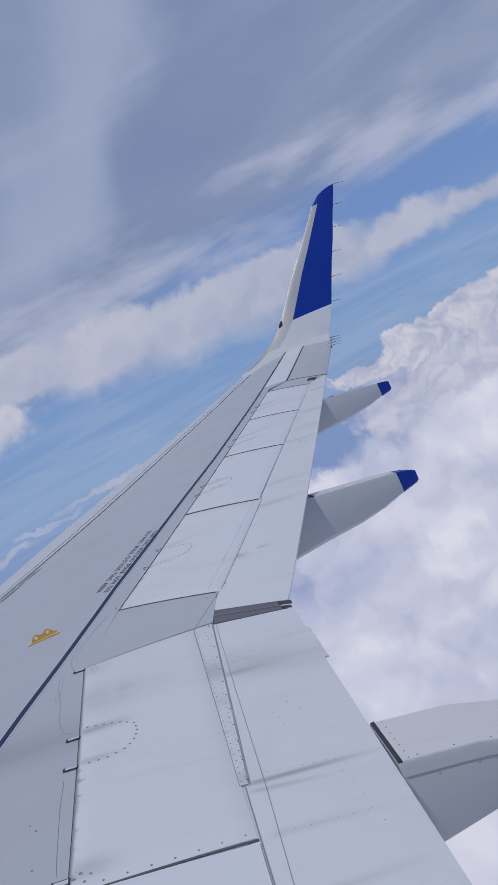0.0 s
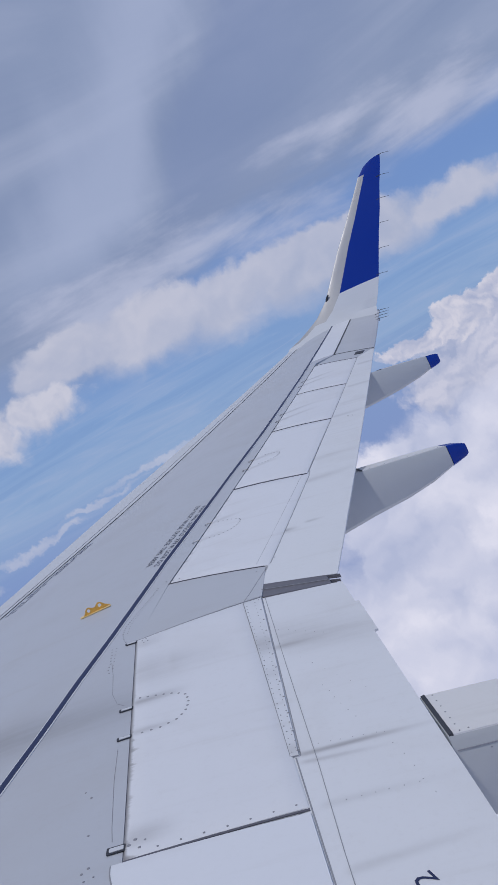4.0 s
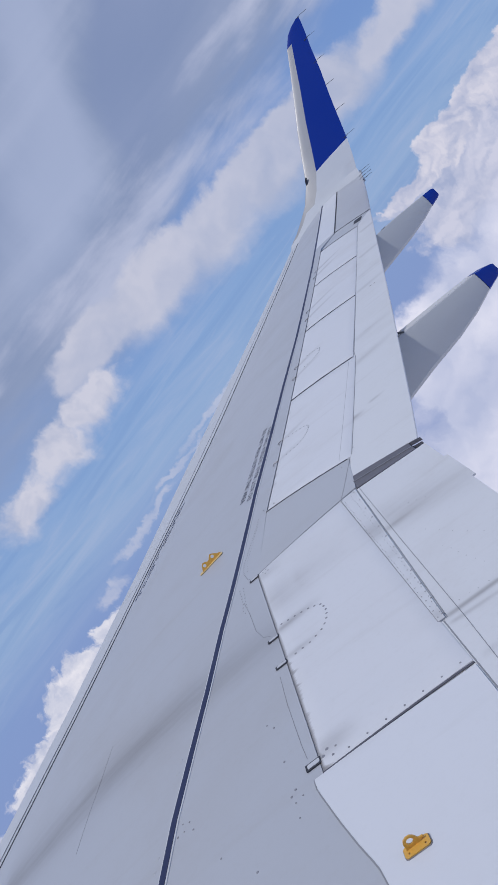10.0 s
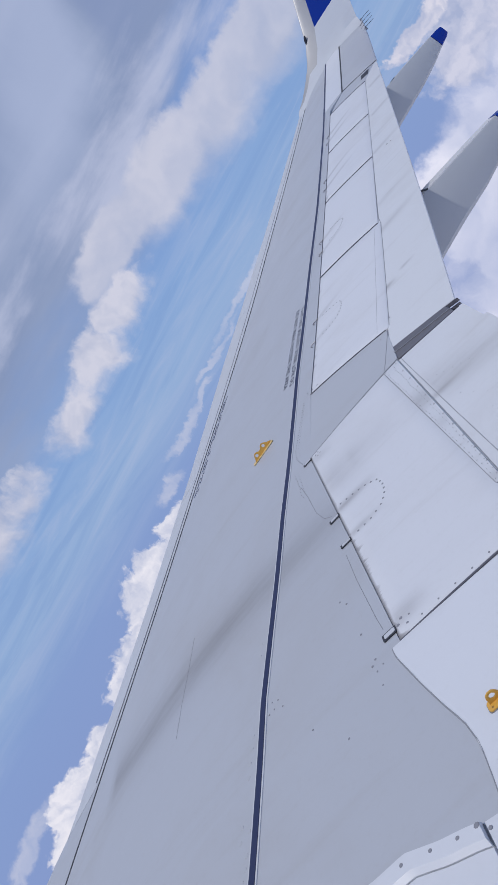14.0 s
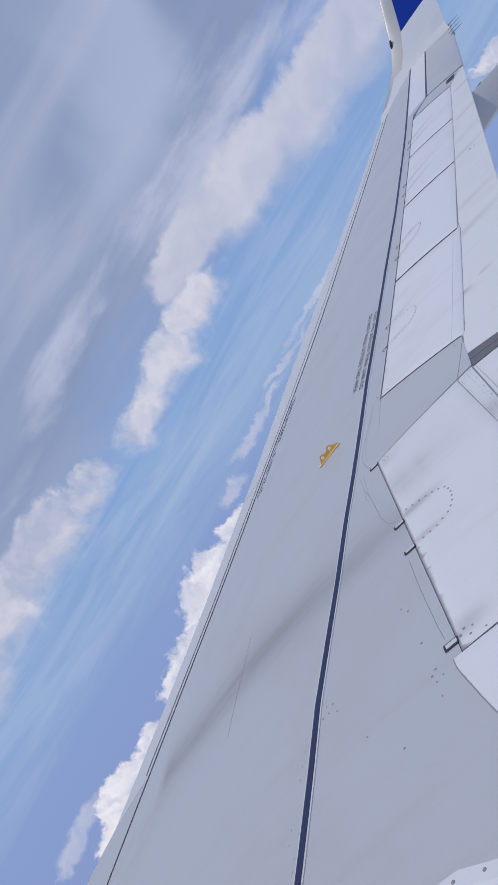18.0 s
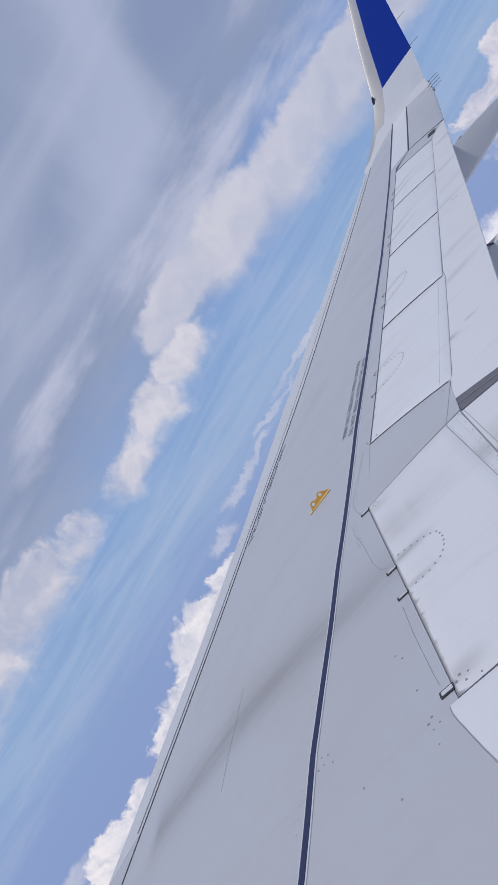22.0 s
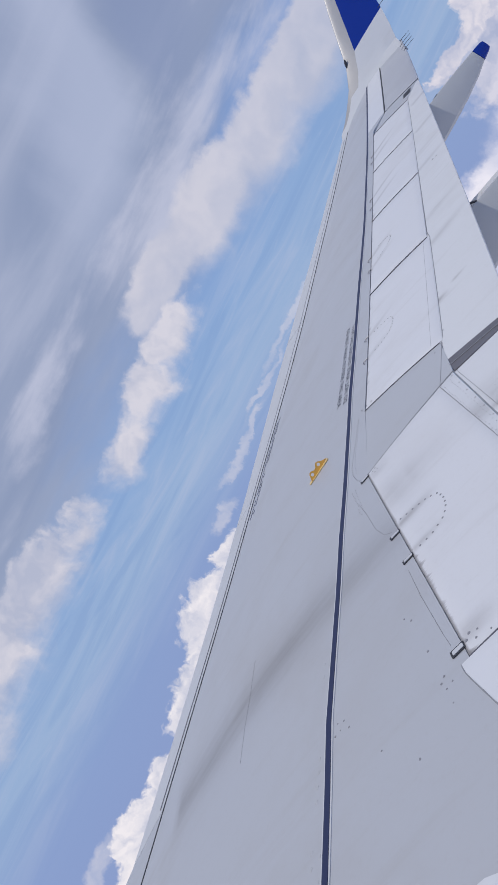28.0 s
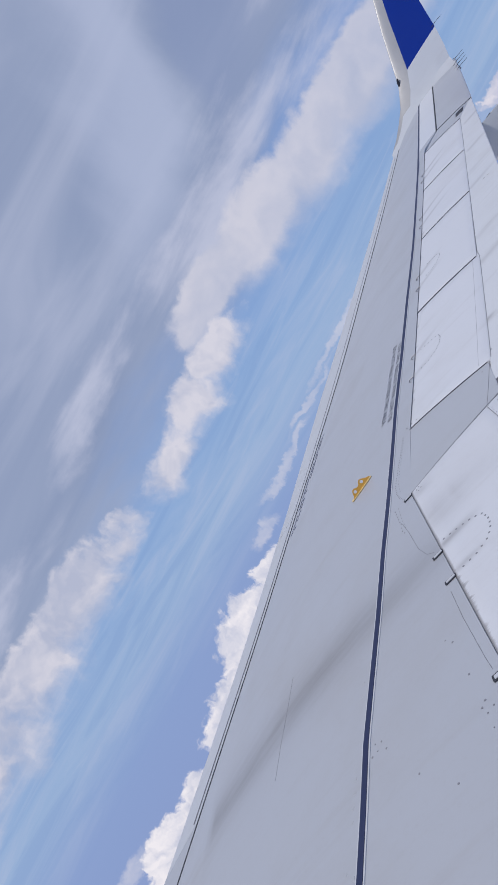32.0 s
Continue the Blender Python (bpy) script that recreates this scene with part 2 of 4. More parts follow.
# ---- materials ----
def paint(name, base, rough=0.38, dirt=0.10, streak=0.25, metal=0.0, tint=(0.30, 0.27, 0.24), bump=0.02, coat=0.1, soot=None):
    """Weathered aircraft paint: faint mottling, chordwise dirt streaks, small relief."""
    m = bpy.data.materials.new(name)
    m.use_nodes = True
    g = Nodes(m.node_tree)
    b = m.node_tree.nodes["Principled BSDF"]
    pos = g.put("ShaderNodeTexCoord").outputs["Object"]
    broad = g.noise(pos, 1.3, 4, 0.6, 0.3)
    fine = g.noise(pos, 38.0, 5, 0.65)
    run = g.noise(g.vec("MULTIPLY", pos, (0.9, 11.0, 4.0)), 1.0, 5, 0.6, 0.2)
    rnd = g.put("ShaderNodeObjectInfo").outputs["Random"]
    f = g.math("MULTIPLY", g.step(run, 0.52, 0.80), streak)
    f = g.math("ADD", f, g.math("MULTIPLY", g.step(fine, 0.50, 0.75), dirt * 0.5))
    f = g.math("ADD", f, g.math("MULTIPLY", g.step(broad, 0.45, 0.75), dirt), clamp=True)
    col = g.mix(f, base, tint)
    if soot:
        col = g.mix(soot(g, pos), col, (0.10, 0.085, 0.08))
    hsv = g.put("ShaderNodeHueSaturation")
    g.link(g.lerp(rnd, 0, 1, 0.97, 1.03), hsv.inputs["Value"])
    g.link(col, hsv.inputs["Color"])
    g.link(hsv.outputs[0], b.inputs["Base Color"])
    g.link(g.lerp(broad, 0.3, 0.7, rough - 0.06, rough + 0.08), b.inputs["Roughness"])
    b.inputs["Metallic"].default_value = metal
    b.inputs["Coat Weight"].default_value = coat
    b.inputs["Coat Roughness"].default_value = 0.2
    bp = g.put("ShaderNodeBump")
    bp.inputs["Strength"].default_value = bump
    bp.inputs["Distance"].default_value = 0.01
    g.link(g.noise(pos, 14.0, 4, 0.5), bp.inputs["Height"])
    g.link(bp.outputs[0], b.inputs["Normal"])
    return m


GREY = paint("grey_wing_paint", (0.445, 0.465, 0.505), 0.42, 0.08, 0.12)
WHITE = paint("white_panel_paint", (0.665, 0.685, 0.73), 0.40, 0.06, 0.10)
LIGHT = paint("pale_grey_paint", (0.57, 0.59, 0.625), 0.40, 0.08, 0.14)
BLUE = paint("blue_paint", (0.004, 0.032, 0.27), 0.36, 0.02, 0.02, tint=(0.01, 0.03, 0.18), coat=0.0)
BLUE.node_tree.nodes["Principled BSDF"].inputs["Specular IOR Level"].default_value = 0.2
# fairing grey, with the shade of the side faces put into the colour
SHADE = paint("shaded_fairing_grey", (0.43, 0.45, 0.47), 0.52, 0.06, 0.10)
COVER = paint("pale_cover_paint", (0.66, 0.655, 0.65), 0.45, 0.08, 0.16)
RUBBER = paint("grey_rubber", (0.13, 0.13, 0.155), 0.55, 0.15, 0.2, coat=0)
BARE = paint("bare_aluminium", (0.42, 0.42, 0.43), 0.52, 0.10, 0.22, metal=0.35)
SEAL = paint("dark_rubber_seal", (0.035, 0.038, 0.05), 0.6, 0.1, 0.1, tint=(0.10, 0.10, 0.11), coat=0)
NAVY = paint("navy_marking", (0.013, 0.022, 0.08), 0.5, 0.05, 0.0, tint=(0.05, 0.06, 0.10), coat=0)
STEEL = paint("grey_steel", (0.30, 0.30, 0.32), 0.4, 0.2, 0.2, metal=0.5)
STENCIL = paint("faded_stencil", (0.035, 0.042, 0.075), 0.5, 0.12, 0.05, tint=(0.14, 0.15, 0.18), coat=0)
PALE_YELLOW = paint("pale_yellow_paint", (0.78, 0.58, 0.26), 0.45, 0.12, 0.05, tint=(0.40, 0.28, 0.14))
ORANGE = paint("orange_yellow_paint", (0.70, 0.39, 0.07), 0.4, 0.12, 0.05, tint=(0.35, 0.18, 0.05))
RIVET = paint("rivet_head", (0.26, 0.265, 0.295), 0.5, 0.2, 0.0, metal=0.1)
DARKJOINT = paint("dark_joint", (0.10, 0.10, 0.125), 0.6, 0.1, 0.0, coat=0)
JOINT = paint("joint_grey", (0.26, 0.27, 0.30), 0.6, 0.1, 0.0, coat=0)


def hinge_soot(a, b):
    """Short smudges blown rearwards from the hinge line x = a + b * y."""
    def f(g, pos):
        sp = g.put("ShaderNodeSeparateXYZ")
        g.link(pos, sp.inputs[0])
        d = g.math("SUBTRACT", sp.outputs[0], g.math("ADD", g.math("MULTIPLY", sp.outputs[1], b), a))
        n = g.noise(g.vec("MULTIPLY", pos, (2.5, 20.0, 1.0)), 1.0, 5, 0.7)
        big = g.noise(g.vec("MULTIPLY", pos, (0.3, 2.6, 0.5)), 1.0, 2, 0.5)
        reach = g.math("ADD", 0.012, g.math("MULTIPLY", g.step(n, 0.45, 0.80), g.math("MULTIPLY", g.step(big, 0.40, 0.68), 0.19)))
        v = g.math("SUBTRACT", 1.0, g.math("DIVIDE", d, reach), clamp=True)
        return g.math("MULTIPLY", g.math("POWER", v, 1.4), 0.75)
    return f


def blown_soot(streaks):
    """Soft dark trails: start x, start y, drift, length, half width, strength."""
    def f(g, pos):
        sp = g.put("ShaderNodeSeparateXYZ")
        g.link(pos, sp.inputs[0])
        x, y = sp.outputs[0], sp.outputs[1]
        n = g.noise(g.vec("MULTIPLY", pos, (3.0, 22.0, 1.0)), 1.0, 4, 0.6)
        total = 0.0
        for x0, y0, k, ln, w, st in streaks:
            off = g.math("SUBTRACT", y, g.math("ADD", y0, g.math("MULTIPLY", g.math("SUBTRACT", x, x0), k)))
            q = g.math("DIVIDE", off, w)
            side = g.math("EXPONENT", g.math("MULTIPLY", g.math("MULTIPLY", q, q), -1.0))
            along = g.math("MULTIPLY", g.step(x, x0 - 0.03, x0 + 0.02), g.math("SUBTRACT", 1.0, g.step(x, x0 + 0.2 * ln, x0 + ln)))
            total = g.math("ADD", total, g.math("MULTIPLY", g.math("MULTIPLY", side, along), st))
        return g.math("MULTIPLY", total, g.lerp(n, 0.3, 0.7, 0.65, 1.1), clamp=True)
    return f


SKIN = paint("grey_skin_with_soot", (0.45, 0.472, 0.518), 0.42, 0.13, 0.12, soot=blown_soot([(3.05, 5.62, -0.070, 3.4, 0.14, 0.27), (3.0, 5.64, -0.070, 3.2, 0.27, 0.13)]))
def both_soots(a, b):
    """Hinge smudges and blown trails together."""
    return lambda g, pos: g.math("MAXIMUM", a(g, pos), b(g, pos))


SOOT_IN = paint("white_inboard_spoiler", (0.69, 0.705, 0.745), 0.40, 0.10, 0.09, soot=both_soots(hinge_soot(4.925, 0.0), blown_soot([
    (4.93, 5.80, -0.25, 0.30, 0.16, 0.22), (4.93, 5.47, 0.05, 0.28, 0.035, 0.42), (4.93, 5.21, 0.0, 0.22, 0.025, 0.30), (5.10, 5.82, -0.20, 0.42, 0.11, 0.12),
    (4.93, 6.13, -0.1, 0.16, 0.05, 0.25), (4.93, 4.50, 0.1, 0.20, 0.05, 0.32)])))
SOOT_OUT = paint("white_outer_spoiler", (0.69, 0.705, 0.745), 0.40, 0.10, 0.12, soot=both_soots(hinge_soot(5.15 - 0.354 * 7, 0.354), blown_soot([
    (5.42, 7.84, 0.25, 0.35, 0.03, 0.22), (5.32, 7.53, 0.25, 0.30, 0.03, 0.22), (5.93, 9.26, 0.3, 0.40, 0.03, 0.25), (5.85, 9.01, 0.3, 0.40, 0.03, 0.25),
    (6.47, 10.81, 0.32, 0.55, 0.035, 0.32), (6.38, 10.54, 0.32, 0.55, 0.035, 0.32), (7.02, 12.33, 0.35, 0.50, 0.035, 0.36), (6.92, 12.08, 0.35, 0.50, 0.035, 0.32)])))
STRIP = paint("white_rear_strip", (0.655, 0.675, 0.715), 0.42, 0.10, 0.16, soot=blown_soot([
    (5.49, 5.72, 0.0, 0.2, 0.10, 0.30), (5.49, 4.76, 0.0, 0.2, 0.05, 0.25), (5.49, 5.40, 0.0, 0.2, 0.06, 0.14)]))
FLAP_IN = paint("white_inboard_flap", (0.655, 0.67, 0.70), 0.40, 0.12, 0.12, soot=blown_soot([
    (5.53, 4.735, 0.02, 0.55, 0.016, 0.52), (5.53, 4.685, -0.06, 0.35, 0.014, 0.26), (5.60, 5.75, -0.25, 0.75, 0.15, 0.22), (5.56, 5.66, 0.05, 0.30, 0.03, 0.25), (5.56, 4.10, 0.1, 0.50, 0.02, 0.20), (5.55, 4.42, 0.0, 0.5, 0.02, 0.14)]))
FLAP_OUT = paint("white_outboard_flap", (0.665, 0.68, 0.705), 0.40, 0.12, 0.15, soot=blown_soot([
    (6.17, 8.20, 0.28, 0.6, 0.05, 0.22), (6.85, 10.06, 0.2, 0.5, 0.05, 0.22), (7.32, 11.3, 0.2, 0.45, 0.05, 0.25), (5.84, 7.27, 0.1, 0.16, 0.03, 0.5),
    (6.04, 7.34, 0.15, 0.14, 0.02, 0.3), (6.40, 8.75, 0.25, 0.5, 0.05, 0.15), (7.75, 12.5, 0.2, 0.5, 0.05, 0.28), (7.05, 10.55, 0.2, 0.4, 0.05, 0.12)]))


# ---- the wing's surface: x aft, y outboard, z up ----
SWEEP, YB = math.tan(radians(27.033)), 1.98
PROF_S = np.array([0, .03, .06, .1, .16, .2, .3, .4, .5, .6, .7, .8, .9, 1.0, 1.1])
PROF_Z = np.array([0, .024, .034, .043, .0515, .056, .062, .063, .060, .052, .040, .024, .005, -.015, -.036])
DROP_S = np.array([0, .05, .1, .16, .25, .4, .55, .7, 1.1])
DROP_Z = np.array([-.006, -.018, -.0265, -.0305, -.0255, -.016, -.006, 0, 0])
GAIN_Y = np.array([2, 6.5, 7.5, 8.5, 9.5, 11, 12.2, 13.7, 16.6, 18])
GAIN_V = np.array([.8, .82, .93, .98, 1.1, 1.22, 1.15, 1.15, 1.1, 1.1])


def spline(xs, ys):
    """Natural cubic through the knots."""
    n = len(xs)
    a, r = np.zeros((n, n)), np.zeros(n)
    a[0, 0] = a[-1, -1] = 1
    h = np.diff(xs)
    for i in range(1, n - 1):
        a[i, i - 1], a[i, i], a[i, i + 1] = h[i - 1], 2 * (h[i - 1] + h[i]), h[i]
        r[i] = 6 * ((ys[i + 1] - ys[i]) / h[i] - (ys[i] - ys[i - 1]) / h[i - 1])
    m = np.linalg.solve(a, r)

    def f(x):
        x = float(min(max(x, xs[0]), xs[-1]))
        i = min(max(int(np.searchsorted(xs, x)) - 1, 0), n - 2)
        t, u = x - xs[i], xs[i + 1] - x
        return (m[i] * u ** 3 + m[i + 1] * t ** 3) / (6 * h[i]) + (ys[i] / h[i] - m[i] * h[i] / 6) * u + (ys[i + 1] / h[i] - m[i + 1] * h[i] / 6) * t
    return f


prof, drop, gain = spline(PROF_S, PROF_Z), spline(DROP_S, DROP_Z), spline(GAIN_Y, GAIN_V)


def xle(y):
    return SWEEP * (y - YB)


def xte_ref(y):
    inner = 6.07 + 0.03 * (y - YB) / 4.42
    outer = 6.10 + (xle(16.6) + 1.55 - 6.10) * (y - 6.4) / 10.2
    k = 0.12
    return max(inner, outer) + k * math.log1p(math.exp(-abs(inner - outer) / k)) * 0.5


def zs(x, y):
    c = xte_ref(y) - xle(y)
    s = (x - xle(y)) / c
    rise = math.tan(radians(5.1)) * (y - YB) + 0.3377 * (max(y - YB, 0) / 15) ** 2
    tw = math.tan(radians(3.5 - 4.0 * (y - YB) / 15))
    nose = 0.012 * min(max((y - 9.0) / 1.5, 0), 1) * max(0, 1 - s / 0.16)
    return rise + c * (prof(s) + gain(y) * drop(s) + nose) - tw * (x - xle(y) - 0.35 * c)


def xte(y):
    return 6.018 + (0.3142 * (y - 6.4) if y > 6.4 else 0.008 * (y - 6.4))


def on(x, y, up=0.0):
    return Vector((x, y, zs(x, y) + up))


# ---- mesh helpers ----
def part(name, bm, material, parent=None, label="", smooth=True):
    """One mesh object made of a bmesh, under a thing or a part."""
    me = bpy.data.meshes.new(name)
    bmesh.ops.recalc_face_normals(bm, faces=bm.faces)
    bm.to_mesh(me)
    bm.free()
    for m in material if isinstance(material, (list, tuple)) else [material]:
        me.materials.append(m)
    if smooth:
        for p in me.polygons:
            p.use_smooth = True
        me.set_sharp_from_angle(angle=radians(32))
    ob = new(name, me)
    ob.parent = parent
    if label:
        tagged(ob, label)
    return ob


def sheet(rows, thick=0.02, down=None):
    """A closed plate whose upper face is a grid of points; thick: how deep it goes."""
    bm = bmesh.new()
    nu, nv = len(rows), len(rows[0])
    dn = down or Vector((0, 0, -1))
    top = [[bm.verts.new(p) for p in r] for r in rows]
    low = [[bm.verts.new(Vector(p) + dn * thick) for p in r] for r in rows]
    for i in range(nu - 1):
        for j in range(nv - 1):
            bm.faces.new((top[i][j], top[i + 1][j], top[i + 1][j + 1], top[i][j + 1]))
            bm.faces.new((low[i][j], low[i][j + 1], low[i + 1][j + 1], low[i + 1][j]))
    ring = [(i, 0) for i in range(nu)] + [(nu - 1, j) for j in range(1, nv)] + [(i, nv - 1) for i in range(nu - 2, -1, -1)] + [(0, j) for j in range(nv - 2, 0, -1)]
    for (a, b), (c, d) in zip(ring, ring[1:] + ring[:1]):
        bm.faces.new((top[a][b], low[a][b], low[c][d], top[c][d]))
    return bm


def plate(fwd_in, fwd_out, aft_out, aft_in, nx=8, ny=12, up=0.0, thick=0.02, edge=0.004, aft_up=0.0):
    """A panel on the wing between four plan corners, its rim slightly rolled down."""
    rows = []
    us = [0, 0.012] + [i / nx for i in range(1, nx)] + [0.988, 1]
    vs = [0, 0.008] + [j / ny for j in range(1, ny)] + [0.992, 1]
    for u in us:
        row = []
        for v in vs:
            x = (1 - u) * ((1 - v) * fwd_in[0] + v * fwd_out[0]) + u * ((1 - v) * aft_in[0] + v * aft_out[0])
            y = (1 - u) * ((1 - v) * fwd_in[1] + v * fwd_out[1]) + u * ((1 - v) * aft_in[1] + v * aft_out[1])
            rim = edge if u in (0, 1) or v in (0, 1) else 0
            row.append(on(x, y, up + aft_up * u - rim))
        rows.append(row)
    return sheet(rows, thick)


def ribbon(points, width, up, thick=0.002, sub=6):
    """A narrow strip along plan points, lying on the skin."""
    pts = [Vector((p[0], p[1])) for p in points]
    fine = []
    for a, b in zip(pts, pts[1:]):
        fine += [a.lerp(b, k / sub) for k in range(sub)]
    fine.append(pts[-1])
    rows = []
    for i, p in enumerate(fine):
        t = (fine[min(i + 1, len(fine) - 1)] - fine[max(i - 1, 0)]).normalized()
        n = Vector((-t.y, t.x)) * width / 2
        rows.append([on(p.x + n.x, p.y + n.y, up), on(p.x - n.x, p.y - n.y, up)])
    return sheet(rows, thick)


def tube(bm, path, radius, seg=8, end=None):
    """A round bar along a path, tapering to the radius end."""
    rings = []
    n = len(path)
    for i, p in enumerate(path):
        t = (Vector(path[min(i + 1, n - 1)]) - Vector(path[max(i - 1, 0)])).normalized()
        a = t.orthogonal().normalized()
        b = t.cross(a)
        r = radius + ((end if end is not None else radius) - radius) * i / (n - 1)
        rings.append([bm.verts.new(Vector(p) + (a * math.cos(k * math.tau / seg) + b * math.sin(k * math.tau / seg)) * r) for k in range(seg)])
    for r0, r1 in zip(rings, rings[1:]):
        for k in range(seg):
            bm.faces.new((r0[k], r0[(k + 1) % seg], r1[(k + 1) % seg], r1[k]))
    bm.faces.new(rings[0][::-1])
    bm.faces.new(rings[-1])
    return bm


def lattice(xs, ys, f):
    return [[f(x, y) for y in ys] for x in xs]


def frange(a, b, n):
    return [a + (b - a) * i / n for i in range(n + 1)]


# ---- the wing ----
wing = tagged(new("aircraft_wing"), "grey and white airliner wing with blue upturned winglet in flight", "wing")

SLAT_S = 0.16
HINGE = lambda y: 5.15 + 0.354 * (y - 7)          # forward edge of the outer spoilers
SPAFT = lambda y: 5.765 + 0.352 * (y - 7)         # their rear edge
AILH = lambda y: 7.72 + 0.337 * (y - 13.64)       # aileron hinge


def at_s(s, y):
    return xle(y) + s * (xte_ref(y) - xle(y))


ROOT_EDGE = [(1.9, 4.92), (3.3, 4.93), (3.7, 4.98), (3.8, 4.99), (3.9, 4.98), (4.01, 4.95), (4.14, 4.92), (4.34, 4.88), (4.395, 4.88)]


def skin_aft(y):
    if y <= 4.395:
        ys, xs = zip(*ROOT_EDGE)
        return float(np.interp(y, ys, xs))
    if y <= 6.2:
        return 4.917
    if y <= 6.93:
        return 4.915 + (HINGE(6.93) - 0.008 - 4.915) * (y - 6.2) / 0.73
    if y <= 13.45:
        return HINGE(y) - 0.008
    return HINGE(13.45) - 0.008 + (AILH(y) - HINGE(13.45) - 0.0) * min(1, (y - 13.45) / 0.2) if y < 13.65 else AILH(y) - 0.012


def build_skin():
    ys = frange(1.9, 3.3, 6) + frange(3.4, 4.36, 24) + [4.394, 4.396] + frange(4.45, 6.19, 18) + frange(6.2, 6.94, 8) + frange(7.05, 13.44, 60) + frange(13.45, 13.66, 4) + frange(13.8, 16.6, 26)
    rows = []
    for y in ys:
        x0, x1 = at_s(SLAT_S, y) + 0.006, skin_aft(y)
        rows.append([on(x0 + (x1 - x0) * u, y) for u in frange(0, 1, 34)])
    part("skin", sheet(rows, 0.05), SKIN, wing, "smooth grey upper wing skin with faint soot streaks")
    # lower skin closes the section
    low = []
    for y in frange(1.9, 16.6, 50):
        c = xte_ref(y) - xle(y)
        row = []
        for s in (0.0, 0.02, 0.06, 0.12, 0.25, 0.4, 0.55, 0.68, 0.72):
            t = 0.115 * c * (1.48 * math.sqrt(s + 0.0005) - 0.63 * s - 1.758 * s ** 2 + 1.421 * s ** 3 - 0.5 * s ** 4) * 1.6
            x = at_s(s, y)
            row.append(Vector((x, y, zs(x, y) - 0.03 - t)))
        low.append(row)
    part("lower_skin", sheet(low, 0.02), GREY, wing)


build_skin()
# the triangular fixed panel at the kink, and the one inboard of the aileron
part("kink_panel", plate((4.915, 6.205), (HINGE(6.93) - 0.006, 6.925), (5.68, 6.745), (5.60, 6.335), 8, 6, 0.0, 0.05, 0.0), GREY, wing)
part("fixed_panel", plate((HINGE(13.25) - .004, 13.25), (7.74, 13.66), (8.20, 13.40), (7.875, 12.97), 5, 3, -0.001, 0.04), GREY, wing)


def build_slats():
    """Leading edge: five slats with hairline joints."""
    cuts = [2.0, 6.05, 8.6, 11.15, 13.75, 16.58]
    for k, (a, b) in enumerate(zip(cuts, cuts[1:])):
        rows = []
        for y in frange(a + 0.004, b - 0.004, 30):
            c = xte_ref(y) - xle(y)
            row = []
            lift = (0.0 if k else 0.042 * min(1, (b - y) / 0.25)) - 0.016 * min(max((9.2 - y) / 1.5, 0), 1)
            for s in (-0.001, 0.002, 0.006, 0.012, 0.02, 0.03, 0.045, 0.065, 0.09, 0.115, 0.14, 0.155):
                x = at_s(s, y)
                row.append(on(max(x, xle(y)), y, lift * (1 - s / 0.16) - (0.02 * c if s < 0 else 0)) if s >= 0 else on(xle(y), y, lift - 0.03))
            x = at_s(SLAT_S, y) - 0.006
            row.append(on(x, y, 0.0))
            rows.append(row)
        part("slat", sheet(rows, 0.04), LIGHT if k else GREY, wing, "pale grey leading edge slat")
    rows = [[on(at_s(SLAT_S, y) - 0.05, y, -0.02), on(at_s(SLAT_S, y) + 0.05, y, -0.02)] for y in frange(2, 16.3, 60)]
    part("slat_gap", sheet(rows, 0.02), SEAL, wing)
    edge = [(at_s(SLAT_S, y), y) for y in frange(3.0, 16.5, 40)]
    part("slat_edge", ribbon(edge, 0.020, 0.003, 0.006, 2), SEAL, wing, "dark sealed rear edge of the slats")
    rim = [(at_s(SLAT_S, y) - 0.10, y) for y in frange(6.1, 16.4, 40)]
    part("slat_seam", ribbon(rim, 0.010, 0.002, 0.004, 2), STEEL, wing)


build_slats()

# dark line along the rear spar
LINE = [(3.97, 3.4), (4.16, 4.16), (4.23, 4.45), (4.30, 4.76), (4.395, 5.08), (4.51, 5.46), (4.64, 5.92), (4.80, 6.43), (5.105, 7.35), (5.385, 8.11), (5.73, 9.06), (6.20, 10.31), (7.10, 12.85), (8.46, 16.85)]
part("line_border", ribbon(LINE, 0.046, 0.003, 0.003), LIGHT, wing)
part("dark_line", ribbon(LINE, 0.030, 0.005, 0.003), NAVY, wing, "navy blue walkway boundary line")

# spoilers, numbered outwards
SP_F = [6.905, 8.545, 10.16, 11.67, 13.24]
SP_A = [6.75, 8.41, 10.018, 11.48, 12.96]


